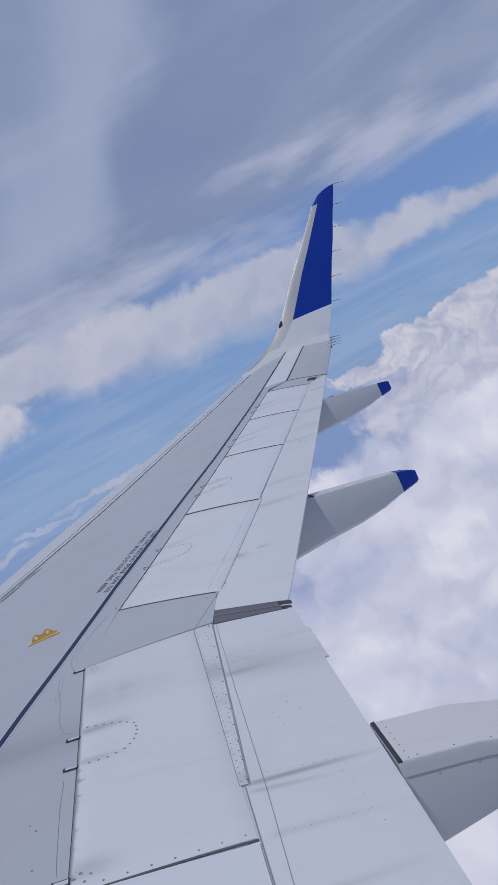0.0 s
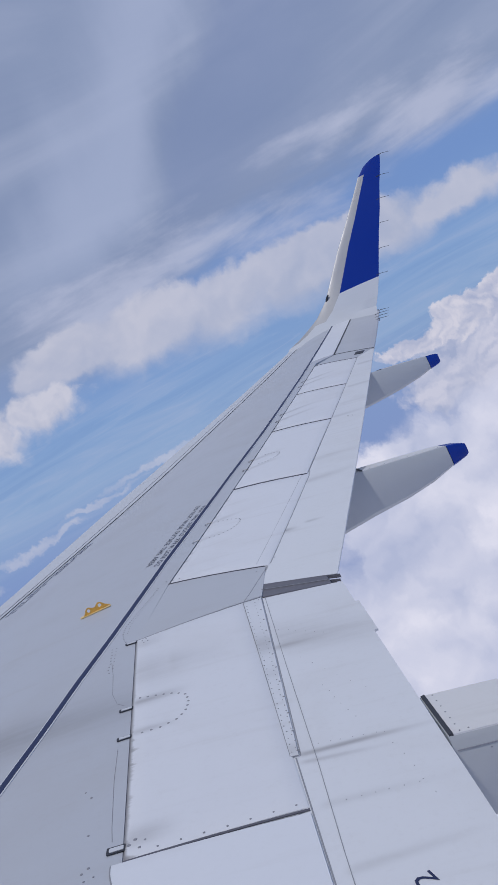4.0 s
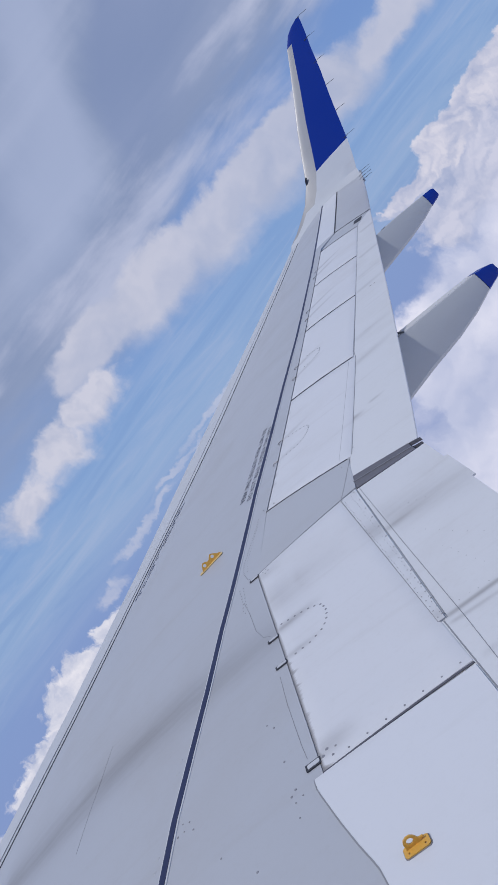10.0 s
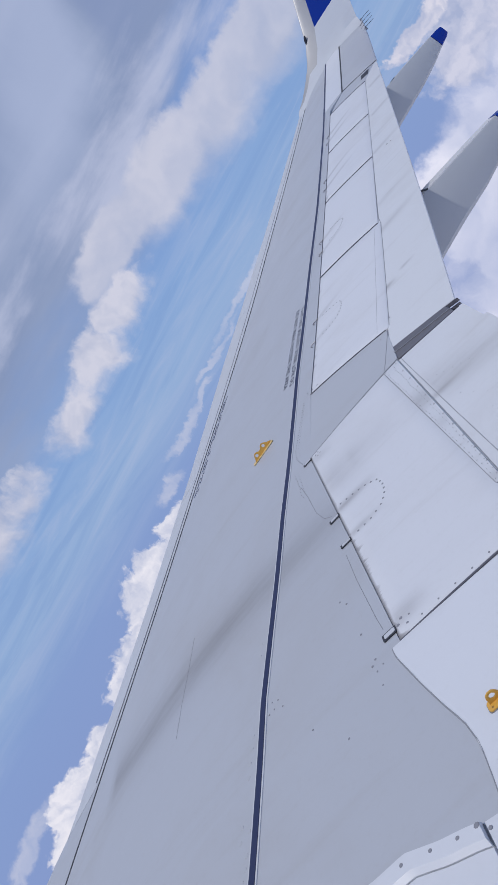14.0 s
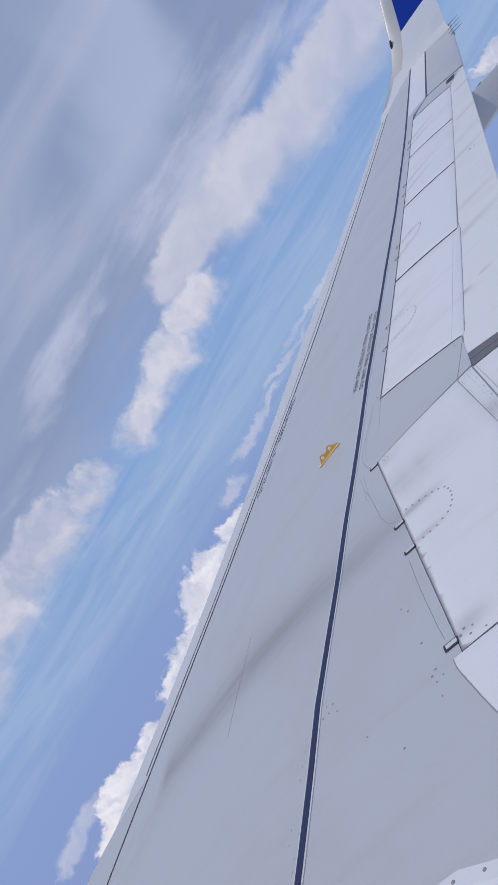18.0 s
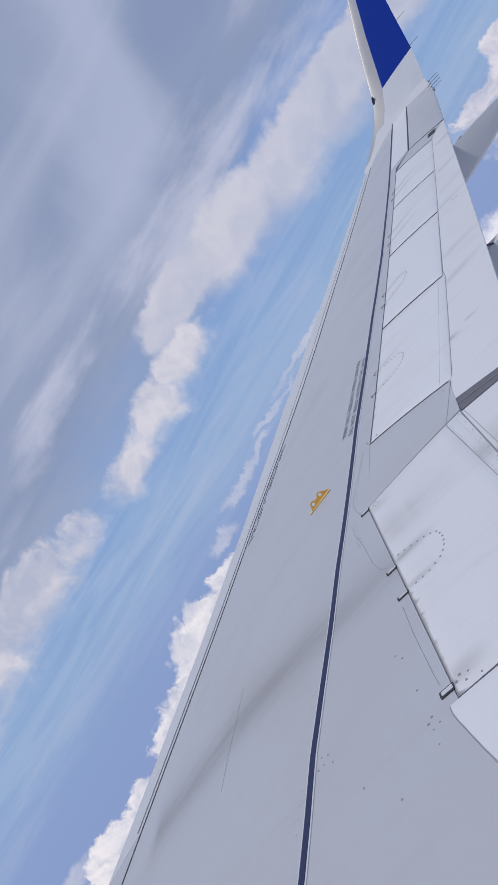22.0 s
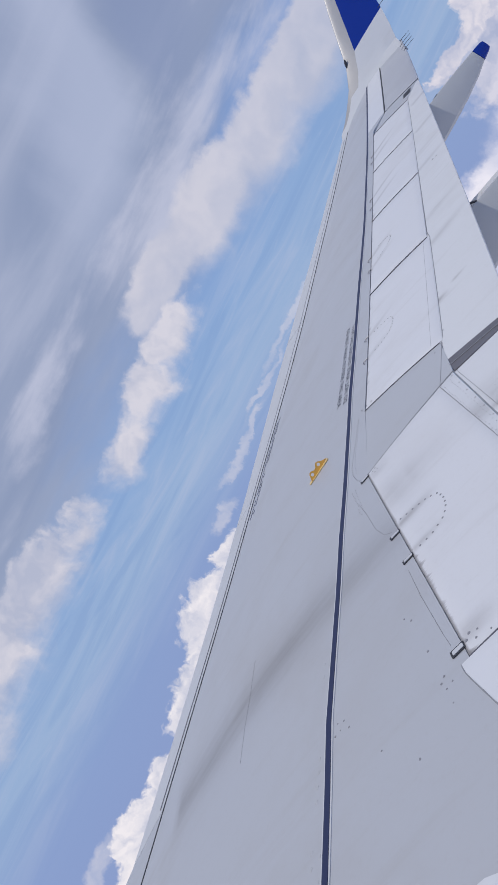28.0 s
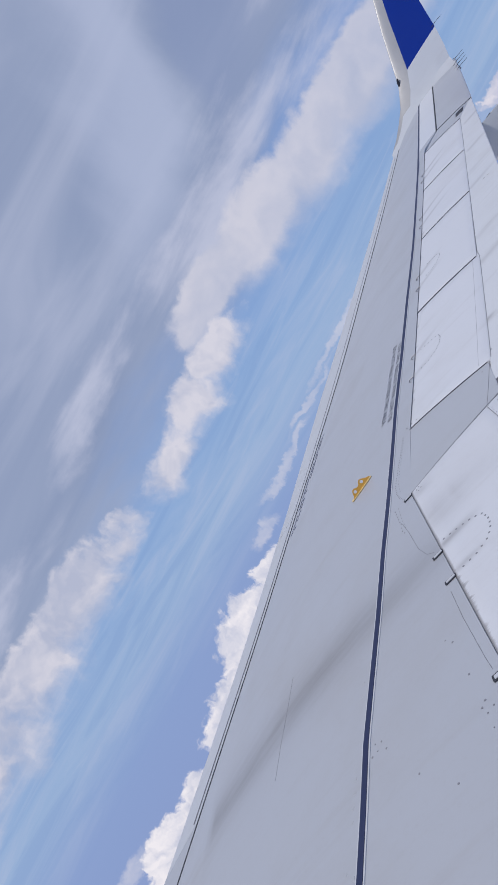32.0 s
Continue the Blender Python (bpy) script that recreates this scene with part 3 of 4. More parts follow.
def build_spoilers():
    part("spoiler_bay", plate((4.90, 4.36), (4.90, 6.25), (5.62, 6.36), (5.62, 4.36), 6, 8, -0.035, 0.03), SEAL, wing)
    part("spoiler_bay", plate((HINGE(6.9) - .02, 6.9), (HINGE(13.5) - .02, 13.5), (SPAFT(13.2) + .03, 13.2), (SPAFT(6.7) + .03, 6.7), 6, 20, -0.035, 0.03), SEAL, wing)
    g = 0.010
    part("spoiler_panel", plate((4.920, 4.405), (4.920, 6.20), (5.495, 6.30), (5.505, 4.425), 8, 16, 0.004, 0.025), SOOT_IN, wing, "white inboard spoiler panel with dirty hinge edge")
    for k in range(4):
        jog = 0.0 if k else 0.022
        a, b, c, d = SP_F[k] + g, SP_F[k + 1] - g, SP_A[k + 1] - g, SP_A[k] + g
        part("spoiler_panel", plate((HINGE(a), a), (HINGE(b), b), (SPAFT(c) + jog, c), (SPAFT(d) + jog, d), 8, 14, 0.003, 0.022), SOOT_OUT, wing, "white spoiler panel with soot at its hinge edge")
    for k, (f, a) in enumerate(zip(SP_F, SP_A)):
        part("spoiler_joint", ribbon([(HINGE(f) - 0.004, f), (SPAFT(a), a)], 0.0055 + 0.0012 * k, 0.0045, 0.012, 6), DARKJOINT, wing)
    part("spoiler_joint", ribbon([(4.92, 4.398), (5.30, 4.408), (5.505, 4.412)], 0.009, 0.002, 0.003, 6), DARKJOINT, wing)
    part("spoiler_joint", ribbon([(4.92, 6.203), (5.595, 6.325)], 0.006, 0.0005, 0.003, 6), JOINT, wing)
    part("hinge_line", ribbon([(4.9175, 4.40), (4.9175, 6.20)], 0.012, -0.004, 0.003, 12), JOINT, wing)
    # riveted rear strip of the inboard spoiler
    part("rear_strip", plate((5.497, 4.73), (5.497, 6.295), (5.594, 6.31), (5.525, 4.725), 3, 12, 0.006, 0.012), STRIP, wing, "riveted rear strip with grey dirt")
    part("strip_edge", ribbon([(5.4955, 4.73), (5.4955, 6.295)], 0.0022, 0.0042, 0.003, 16), JOINT, wing)
    part("strip_edge", ribbon([(5.496, 4.727), (5.525, 4.727)], 0.003, 0.0045, 0.003, 3), JOINT, wing)
    part("strip_joint", ribbon([(SPAFT(8.38) - 0.035, 8.38), (SPAFT(6.80) - 0.06, 6.80)], 0.0016, 0.0032, 0.002, 8), RIVET, wing)


build_spoilers()
# fixed white panel between the inboard spoiler and the fuselage
rows = []
for y in frange(1.9, 4.39, 40):
    x0 = skin_aft(y) + 0.004
    rows.append([on(x0 + (5.505 - x0) * u, y, 0.006) for u in frange(0, 1, 10)])
part("inboard_panel", sheet(rows, 0.02), WHITE, wing, "white fixed panel inboard of the spoiler")
rows = [[on(skin_aft(y) - 0.001, y, 0.002), on(skin_aft(y) + 0.005, y, 0.0072)] for y in frange(1.9, 4.39, 60)]
part("sealant_bead", sheet(rows, 0.004), JOINT, wing)


def build_flaps():
    rows = []
    for y in frange(1.9, 5.5, 30) + [5.596, 5.602, 5.7, 5.85, 5.968, 5.974, 6.1, 6.2, 6.315]:
        x0, x1 = 5.40, xte(y) + (0.018 if 5.6 < y < 5.97 else 0.0) 
        row = []
        for u in frange(0, 1, 16):
            x = x0 + (x1 - x0) * u
            row.append(on(x, y - 0.045 * u * max(0, (y - 6.0) / 0.315), -0.002 - 0.05 * max(0, 0.13 - u) / 0.13))
        rows.append(row)
    part("inboard_flap", sheet(rows, 0.010), FLAP_IN, wing, "white inboard flap with soot streaks")
    rows = []
    for i, v in enumerate(frange(0, 1, 60)):
        row = []
        for u in frange(0, 1, 14):
            ya = 6.52 + (13.15 - 6.52) * v
            yb = 6.40 + (13.38 - 6.40) * v
            y = ya + (yb - ya) * u
            x0, x1 = SPAFT(ya) - 0.05, xte(yb)
            row.append(on(x0 + (x1 - x0) * u, y, -0.002 - 0.05 * max(0, 0.12 - u) / 0.12))
        rows.append(row)
    part("outboard_flap", sheet(rows, 0.010), FLAP_OUT, wing, "white outboard flap")
    # closing rib and rubber seals in the gap between the flaps
    part("gap_rib", plate((5.58, 6.325), (5.63, 6.60), (6.00, 6.46), (6.00, 6.30), 6, 3, -0.07, 0.12), SEAL, wing)

    def wall(a, b, top, deep, mat, name):
        rows = []
        for k in range(9):
            t = k / 8
            x, y = a[0] + (b[0] - a[0]) * t, a[1] + (b[1] - a[1]) * t
            rows.append([on(x, y - 0.004, top), on(x, y - 0.004, top - deep)])
        part(name, sheet(rows, 0.004, Vector((0, -1, 0))), mat, wing)
    wall((5.63, 6.520), (6.03, 6.398), -0.005, 0.022, RUBBER, "gap_seal")
    wall((5.63, 6.514), (6.02, 6.390), -0.029, 0.016, RUBBER, "gap_seal")
    wall((5.63, 6.508), (6.00, 6.384), -0.045, 0.05, JOINT, "gap_seal")
    # rubber bulbs that fill the gap; a paler strip paints the highlight between them
    part("gap_bulb", plate((5.60, 6.325), (5.61, 6.42), (5.965, 6.335), (5.965, 6.290), 6, 3, -0.004, 0.04, 0.006), RUBBER, wing, "grey rubber seal in the flap gap")
    part("gap_bulb", plate((5.61, 6.425), (5.61, 6.52), (5.965, 6.412), (5.965, 6.340), 6, 3, -0.003, 0.05, 0.006), RUBBER, wing, "grey rubber seal in the flap gap")
    part("gap_ridge", ribbon([(5.61, 6.422), (5.96, 6.338)], 0.006, 0.001, 0.01, 6), STEEL, wing)
    part("gap_lip", plate((5.605, 6.322), (5.625, 6.50), (5.66, 6.49), (5.64, 6.322), 2, 2, -0.012, 0.03), STEEL, wing)
    # grey strip painting the gap shadow where each flap slips under its spoilers
    part("flap_seal", ribbon([(SPAFT(y) + (0.006 if y > 8.42 else 0.027), y) for y in frange(6.78, 13.1, 40)], 0.004, -0.0008, 0.002, 2), JOINT, wing)
    part("flap_seal", ribbon([(5.597, 6.31), (5.53, 4.73)], 0.004, -0.0008, 0.002, 8), JOINT, wing)
    part("flap_seal", ribbon([(5.512, 4.72), (5.511, 4.43), (5.509, 3.4)], 0.005, -0.0008, 0.002, 8), JOINT, wing)
    # hairline of the flap nose
    part("seam", ribbon([(5.55, 3.6), (5.562, 4.19), (5.578, 4.667), (5.592, 5.46), (5.612, 6.30)], 0.0022, -0.0005, 0.002), JOINT, wing)


build_flaps()


def build_aileron():
    y0, y1 = 13.68, 16.93
    part("aileron", plate((AILH(y0) + .006, y0), (AILH(y1) + .006, y1), (xte(y1) + .02, y1), (xte(13.42), 13.42), 8, 16, 0.0, 0.02), GREY, wing, "pale grey aileron with sooty hinge")
    part("aileron_bay", plate((AILH(y0) - .03, y0 - .03), (AILH(y1) - .03, y1 + .02), (AILH(y1) + .05, y1 + .02), (AILH(y0) + .05, y0 - .03), 2, 10, -0.02, 0.02), SEAL, wing)
    part("aileron_shroud", plate((7.36, 13.70), (8.40, 16.78), (AILH(16.9) - .012, 16.9), (AILH(13.72) - .012, 13.72), 4, 12, 0.003, 0.006), WHITE, wing, "pale panel ahead of the aileron")
    part("aileron_joint", ribbon([(AILH(13.68), 13.665), (xte(13.42), 13.405)], 0.020, 0.003, 0.003, 4), SEAL, wing)
    part("aileron_joint", ribbon([(AILH(16.93), 16.94), (xte(16.93) + .02, 16.94)], 0.016, 0.003, 0.003, 4), DARKJOINT, wing)
    part("aileron_joint", ribbon([(AILH(y), y) for y in frange(13.68, 16.93, 8)], 0.016, 0.004, 0.003, 2), SEAL, wing)
    part("end_block", plate((7.90, 13.22), (7.97, 13.40), (8.08, 13.36), (8.0, 13.18), 2, 2, 0.004, 0.03), SEAL, wing)


build_aileron()


# ---- winglet ----
WL = [  # z, leading x, trailing x, y
    (1.92, 8.29, 9.50, 17.06), (2.165, 8.60, 9.67, 17.20), (2.55, 8.92, 9.89, 17.33), (2.9, 9.23, 10.09, 17.43), (3.3, 9.62, 10.34, 17.57),
    (3.7, 10.0, 10.56, 17.70), (4.0, 10.28, 10.745, 17.81), (4.15, 10.48, 10.83, 17.86), (4.21, 10.64, 10.86, 17.885), (4.235, 10.78, 10.875, 17.89)]


def build_winglet():
    stations = []
    for y, lx in ((16.36, None), (16.68, 7.56), (16.84, 7.80), (16.96, 8.05)):
        sink = 0.0 if lx else 0.10
        lx = lx or xle(y)
        tx = xte(y)
        zt = zs(tx, y) - sink + (0.0 if y < 16.6 else 0.35 * (y - 16.5) ** 2)
        zl = zs(max(lx, at_s(0.02, min(y, 16.6))), y) - sink + (0.0 if y < 16.6 else 0.6 * (y - 16.5) ** 2)
        stations.append((Vector((lx, y, zl)), Vector((tx, y, zt)), Vector((0, -0.25 * (y - 16.5) / 0.5, 1)).normalized(), 0.10))
    for z, lx, tx, y in WL:
        k = min(1, (z - 1.8) / 0.7)
        nrm = Vector((0, -0.35 - 0.6 * k, 0.94 - 0.62 * k)).normalized()
        stations.append((Vector((lx, y, z + 0.05 * (1 - k))), Vector((tx, y, z)), nrm, 0.085))
    fr = [0, 0.004, 0.015, 0.035, 0.07, 0.12, 0.19, 0.27, 0.36, 0.48, 0.6, 0.72, 0.85, 1.0]

    def loop(st):
        lead, trail, n, th = st
        c = (trail - lead).length
        up, lo = [], []
        for s in fr:
            t = th * c * 5 * (0.2969 * math.sqrt(s) - 0.126 * s - 0.3516 * s ** 2 + 0.2843 * s ** 3 - 0.1036 * s ** 4) * 0.6 + 0.002
            p = lead.lerp(trail, s)
            up.append(p + n * t)
            lo.append(p - n * t)
        return up + lo[::-1]

    loops = [loop(s) for s in stations]
    nz, nk = len(loops), len(loops[0])
    half = len(fr)

    def pick(test):
        bm = bmesh.new()
        vs = {}

        def v(i, k):
            if (i, k % nk) not in vs:
                vs[i, k % nk] = bm.verts.new(loops[i][k % nk])
            return vs[i, k % nk]
        for i in range(nz - 1):
            for k in range(nk):
                s0 = fr[k] if k < half else fr[nk - 1 - k]
                k2 = (k + 1) % nk
                s1 = fr[k2] if k2 < half else fr[nk - 1 - k2]
                if test(i, min(s0, s1)):
                    bm.faces.new((v(i, k), v(i + 1, k), v(i + 1, k + 1), v(i, k + 1)))
        if test(nz - 1, 1):
            bm.faces.new([v(nz - 1, k) for k in range(nk)])
        return bm
    root = part("winglet", pick(lambda i, s: i < 5 and not (i >= 1 and s < (0.27 if i >= 3 else 0.12))), LIGHT, wing, "white curved foot of the winglet")
    part("blue_panel", pick(lambda i, s: i >= 5 and (s >= 0.27 or i >= 10)), BLUE, root, "deep blue painted winglet face")
    part("leading_edge", pick(lambda i, s: 1 <= i < 10 and s < (0.27 if i >= 3 else 0.12)), BARE, root, "bare metal leading edge strip")
    # lamp housing at the foot
    bm = bmesh.new()
    bmesh.ops.create_uvsphere(bm, u_segments=16, v_segments=8, radius=1)
    bmesh.ops.transform(bm, matrix=Matrix.LocRotScale((8.645, 17.175, 2.222), Euler((0.5, -0.85, 0)), (0.075, 0.012, 0.026)), verts=bm.verts)
    part("lamp_lens", bm, SEAL, root, "dark glass lamp lens")
    return root


build_winglet()


def build_wicks():
    spots = [((9.68, 17.21, 2.2), 1), ((9.93, 17.36, 2.62), 1), ((10.17, 17.48, 3.04), 1), ((10.41, 17.62, 3.46), 1), ((10.63, 17.75, 3.86), 1), ((10.87, 17.885, 4.23), 1)]
    spots += [((xte(y), y, zs(xte(y), y)), 0) for y in (15.9, 16.2, 16.5, 16.8)]
    for (x, y, z), hi in spots:
        bm = bmesh.new()
        tube(bm, [(x - 0.05, y, z), (x + 0.05, y, z), (x + 0.20, y + 0.01, z - 0.03)], 0.006, 6, 0.0025)
        part("static_wick", bm, SEAL, wing, "thin dark static discharge wick")


build_wicks()


# ---- flap track fairings ----
SECTION = [(-1, 0.94), (-0.95, 1.0), (0.95, 1.0), (1, 0.94), (0.95, 0.40), (0.78, 0.08), (0.55, 0.0), (-0.55, 0.0), (-0.78, 0.08), (-0.95, 0.40)]


def fairing(y, st, cover, cap_x, cap_label, crown=0.0, screws=0):
    """Boxy canoe: stations of x, top z, bottom z, half width; cover: the x range of the pale top plate."""
    ns = len(SECTION)

    def station(x):
        xs = [q[0] for q in st]
        return [float(np.interp(x, xs, [q[k] for q in st])) for k in (1, 2, 3)]

    def loft(xs, grow=0.0):
        bm = bmesh.new()
        vs = []
        for x in xs:
            zt, zb, hw = station(x)
            vs.append([bm.verts.new((x, y + a * (hw + grow), zb + b * (zt - zb) + (crown * (1 + a) / 2 if b > 0.5 else 0) + (grow if b > 0.5 else -grow))) for a, b in SECTION])
        for r0, r1 in zip(vs, vs[1:]):
            for k in range(ns):
                bm.faces.new((r0[k], r0[(k + 1) % ns], r1[(k + 1) % ns], r1[k]))
        bm.faces.new(vs[0][::-1])
        bm.faces.new(vs[-1])
        return bm
    xs = sorted(q[0] for q in st)
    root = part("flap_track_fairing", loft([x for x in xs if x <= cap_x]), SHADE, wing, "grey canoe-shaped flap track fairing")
    rows = []
    for x in frange(cover[0], cover[1], 14):
        zt, zb, hw = station(x)
        rows.append([Vector((x, y + a * hw * 0.955, zt + crown * (1 + a) / 2 + 0.004)) for a in (-1, -0.5, 0, 0.5, 1)])
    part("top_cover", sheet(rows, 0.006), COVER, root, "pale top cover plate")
    part("front_seal", sheet([[r + Vector((dx, 0, 0.004)) for r in rows[0]] for dx in (-0.014, 0.002)], 0.03), SEAL, root)
    if cap_label:
        part("tail_cap", loft([cap_x + 0.004] + [x for x in xs if x > cap_x], 0.002), BLUE, root, cap_label)
    bm = bmesh.new()
    for x in frange(cover[0] + 0.06, cover[1] - 0.05, 9):
        zt, zb, hw = station(x)
        for a in (-0.86,):
            bmesh.ops.create_cone(bm, cap_ends=True, segments=8, radius1=0.0035, radius2=0.003, depth=0.003, matrix=Matrix.Translation((x, y + a * hw, zt + crown * (1 + a) / 2 + 0.0045)))
    for k in range(screws):
        zt, zb, hw = station(cover[0] + 0.1 + 0.14 * k)
        bmesh.ops.create_cone(bm, cap_ends=True, segments=8, radius1=0.004, radius2=0.0035, depth=0.003,
                              matrix=Matrix.Translation((cover[0] + 0.1 + 0.14 * k, y - hw * 0.985, zt - 0.07)) @ Matrix.Rotation(radians(90), 4, "X"))
    if screws:
        zt, zb, hw = station(cover[0] + 0.03)
        for k in range(7):                 # row behind the seal
            a = -0.88 + 1.76 * k / 6
            bmesh.ops.create_cone(bm, cap_ends=True, segments=8, radius1=0.0032, radius2=0.003, depth=0.003, matrix=Matrix.Translation((cover[0] + 0.028, y + a * hw, zt + crown * (1 + a) / 2 + 0.0045)))
        rows = []
        for x in frange(cover[0] - 0.01, cover[1] - 0.1, 16):   # seam along the side
            zt, zb, hw = station(x)
            rows.append([Vector((x, y - hw * 0.992 - 0.002, zt - dz)) for dz in (0.052, 0.056)])
        part("side_seam", sheet(rows, 0.004, Vector((0, 1, 0))), JOINT, root)
    tagged(part("screws", bm, JOINT if screws else RIVET, root), kind="stuff")
    return root


fairing(4.80, [(4.9, -0.14, -0.30, 0.12), (5.4, -0.08, -0.36, 0.17), (5.9, -0.02, -0.34, 0.19), (6.006, 0.0, -0.32, 0.19), (6.012, 0.052, -0.318, 0.19), (6.3, -0.02, -0.30, 0.187), (6.5, -0.10, -0.29, 0.18),
               (6.8, -0.155, -0.285, 0.155), (7.1, -0.19, -0.28, 0.125), (7.35, -0.215, -0.27, 0.09), (7.47, -0.225, -0.255, 0.05)], (6.03, 7.3), 9, "", 0.012, 4)
fairing(8.56, [(5.4, 0.22, 0.05, 0.10), (5.9, 0.32, -0.01, 0.15), (6.35, 0.38, 0.045, 0.16), (6.62, 0.445, 0.06, 0.16), (6.92, 0.39, 0.066, 0.155), (7.15, 0.347, 0.09, 0.14),
               (7.34, 0.31, 0.132, 0.12), (7.43, 0.285, 0.146, 0.105), (7.475, 0.265, 0.153, 0.09), (7.50, 0.248, 0.165, 0.07)], (6.66, 7.33), 7.34, "glossy blue rounded tail cap", -0.008)
fairing(12.0, [(6.6, 0.72, 0.50, 0.09), (7.1, 0.82, 0.52, 0.12), (7.5, 0.88, 0.57, 0.14), (7.75, 0.925, 0.575, 0.14), (8.0, 0.885, 0.585, 0.135), (8.25, 0.838, 0.61, 0.115),
               (8.415, 0.806, 0.642, 0.095), (8.49, 0.792, 0.65, 0.088), (8.535, 0.78, 0.657, 0.08), (8.56, 0.765, 0.668, 0.068)], (7.86, 8.40), 8.415, "glossy blue rounded tail cap", -0.008)


# ---- small fittings ----
def cut_plate(outline, holes, thick, m):
    """A flat plate with holes, standing as the matrix m says: outline in its x and y, thick along z."""
    bm = bmesh.new()
    edges = []
    for loop in [outline] + holes:
        vs = [bm.verts.new((a, b, 0)) for a, b in loop]
        edges += [bm.edges.new((p, q)) for p, q in zip(vs, vs[1:] + vs[:1])]
    bmesh.ops.triangle_fill(bm, edges=edges, use_beauty=True)
    got = bmesh.ops.extrude_face_region(bm, geom=list(bm.faces))
    bmesh.ops.translate(bm, verts=[v for v in got["geom"] if isinstance(v, bmesh.types.BMVert)], vec=(0, 0, thick))
    bmesh.ops.transform(bm, matrix=m, verts=bm.verts)
    return bm


def disc(cx, cy, r, n=14):
    return [(cx + r * math.cos(math.tau * k / n), cy + r * math.sin(math.tau * k / n)) for k in range(n)]


def rounded(w, h, r, n=4):
    pts = []
    for sx, sy, a0 in ((1, 1, 0), (-1, 1, 90), (-1, -1, 180), (1, -1, 270)):
        for k in range(n + 1):
            a = radians(a0 + 90 * k / n)
            pts.append((sx * (w / 2 - r) + r * math.cos(a), sy * (h / 2 - r) + r * math.sin(a)))
    return pts


def upright(x, y, up, turn=0.0, lean=0.0):
    """Plate frame: its x along the chord, its y upwards."""
    return Matrix.Translation(on(x, y, up)) @ Matrix.Rotation(radians(turn), 4, "Z") @ Matrix.Rotation(radians(90 + lean), 4, "X")


def flat(x, y, up, turn=0.0):
    e = 0.02
    nx = (on(x + e, y) - on(x - e, y)).normalized()
    ny = (on(x, y + e) - on(x, y - e)).normalized()
    nz = nx.cross(ny).normalized()
    m = Matrix((nx, nz.cross(nx), nz)).transposed().to_4x4()
    return Matrix.Translation(on(x, y, up)) @ m @ Matrix.Rotation(radians(turn), 4, "Z")


def build_brackets():
    # twin-hole rope fitting ahead of the dark line
    out = [(-0.105, 0), (-0.085, 0.016), (-0.062, 0.046), (-0.045, 0.056), (-0.028, 0.050), (-0.010, 0.036), (0.010, 0.036), (0.028, 0.050), (0.045, 0.056),
           (0.062, 0.046), (0.085, 0.020), (0.112, 0.004), (0.112, 0)]
    m = upright(4.655, 6.895, 0.003, 12) @ Matrix.Scale(0.80, 4)
    a = part("rope_fitting", cut_plate(out, [disc(-0.045, 0.030, 0.013), disc(0.045, 0.030, 0.013)], 0.008, m), ORANGE, wing, "orange-yellow plate with two rope holes", smooth=False)
    part("base", cut_plate(rounded(0.192, 0.030, 0.010), [], 0.004, flat(4.655, 6.890, 0.002, 7)), PALE_YELLOW, a, smooth=False)
    # folded lug near the root
    b = part("lug", cut_plate([(-0.05, 0), (-0.035, 0.02), (-0.03, 0.042), (-0.018, 0.056), (0.0, 0.060), (0.018, 0.054), (0.028, 0.038), (0.032, 0.015), (0.05, 0.008), (0.05, 0)],
                              [disc(0.0, 0.034, 0.015)], 0.007, upright(5.098, 3.884, 0.010, 0, 12) @ Matrix.Scale(0.66, 4)), ORANGE, wing, "orange-yellow folded lug with one hole", smooth=False)
    part("base_plate", cut_plate(rounded(0.118, 0.058, 0.014), [disc(-0.038, -0.012, 0.005, 8), disc(0.038, -0.012, 0.005, 8)], 0.006, flat(5.100, 3.874, 0.0075) @ Matrix.Scale(0.68, 4)), ORANGE, b, smooth=False)
    part("gasket", cut_plate(rounded(0.126, 0.066, 0.016), [], 0.003, flat(5.100, 3.874, 0.006) @ Matrix.Scale(0.68, 4)), STEEL, b, smooth=False)


build_brackets()


def build_hinges():
    for y, w in ((6.185, 0.022), (5.44, 0.024), (5.19, 0.024), (4.468, 0.034)):
        a = part("hinge_slot", cut_plate(rounded(0.062, w * 1.05, 0.004), [], 0.003, flat(4.896, y, 0.002)), SEAL, wing, "dark slot of a spoiler hinge", smooth=False)
        part("hinge_pin", cut_plate(rounded(0.048, w * 0.62, 0.004), [], 0.004, flat(4.898, y, 0.003)), LIGHT, a, smooth=False)
    for x, y in ((5.444, 7.84), (5.332, 7.53), (5.945, 9.26), (5.862, 9.01), (6.49, 10.81), (6.40, 10.54), (7.03, 12.33), (6.94, 12.08)):
        bm = bmesh.new()
        tube(bm, [on(x - 0.026, y - 0.014, 0.001), on(x - 0.034, y + 0.004, 0.005), on(x - 0.022, y + 0.016, 0.007), on(x + 0.016, y + 0.010, 0.007)], 0.0032, 6)
        part("hinge_hook", bm, STEEL, wing, "small bent grey hinge hook")


build_hinges()


def rivet_mesh(spots, name="rivets", material=None, seg=8):
    bm = bmesh.new()
    for x, y, r, up in spots:
        bmesh.ops.create_cone(bm, cap_ends=True, segments=seg, radius1=r * 0.85, radius2=r * 0.7, depth=0.0016, matrix=flat(x, y, up + 0.0004))
    tagged(part(name, bm, material or RIVET, wing), kind="stuff")


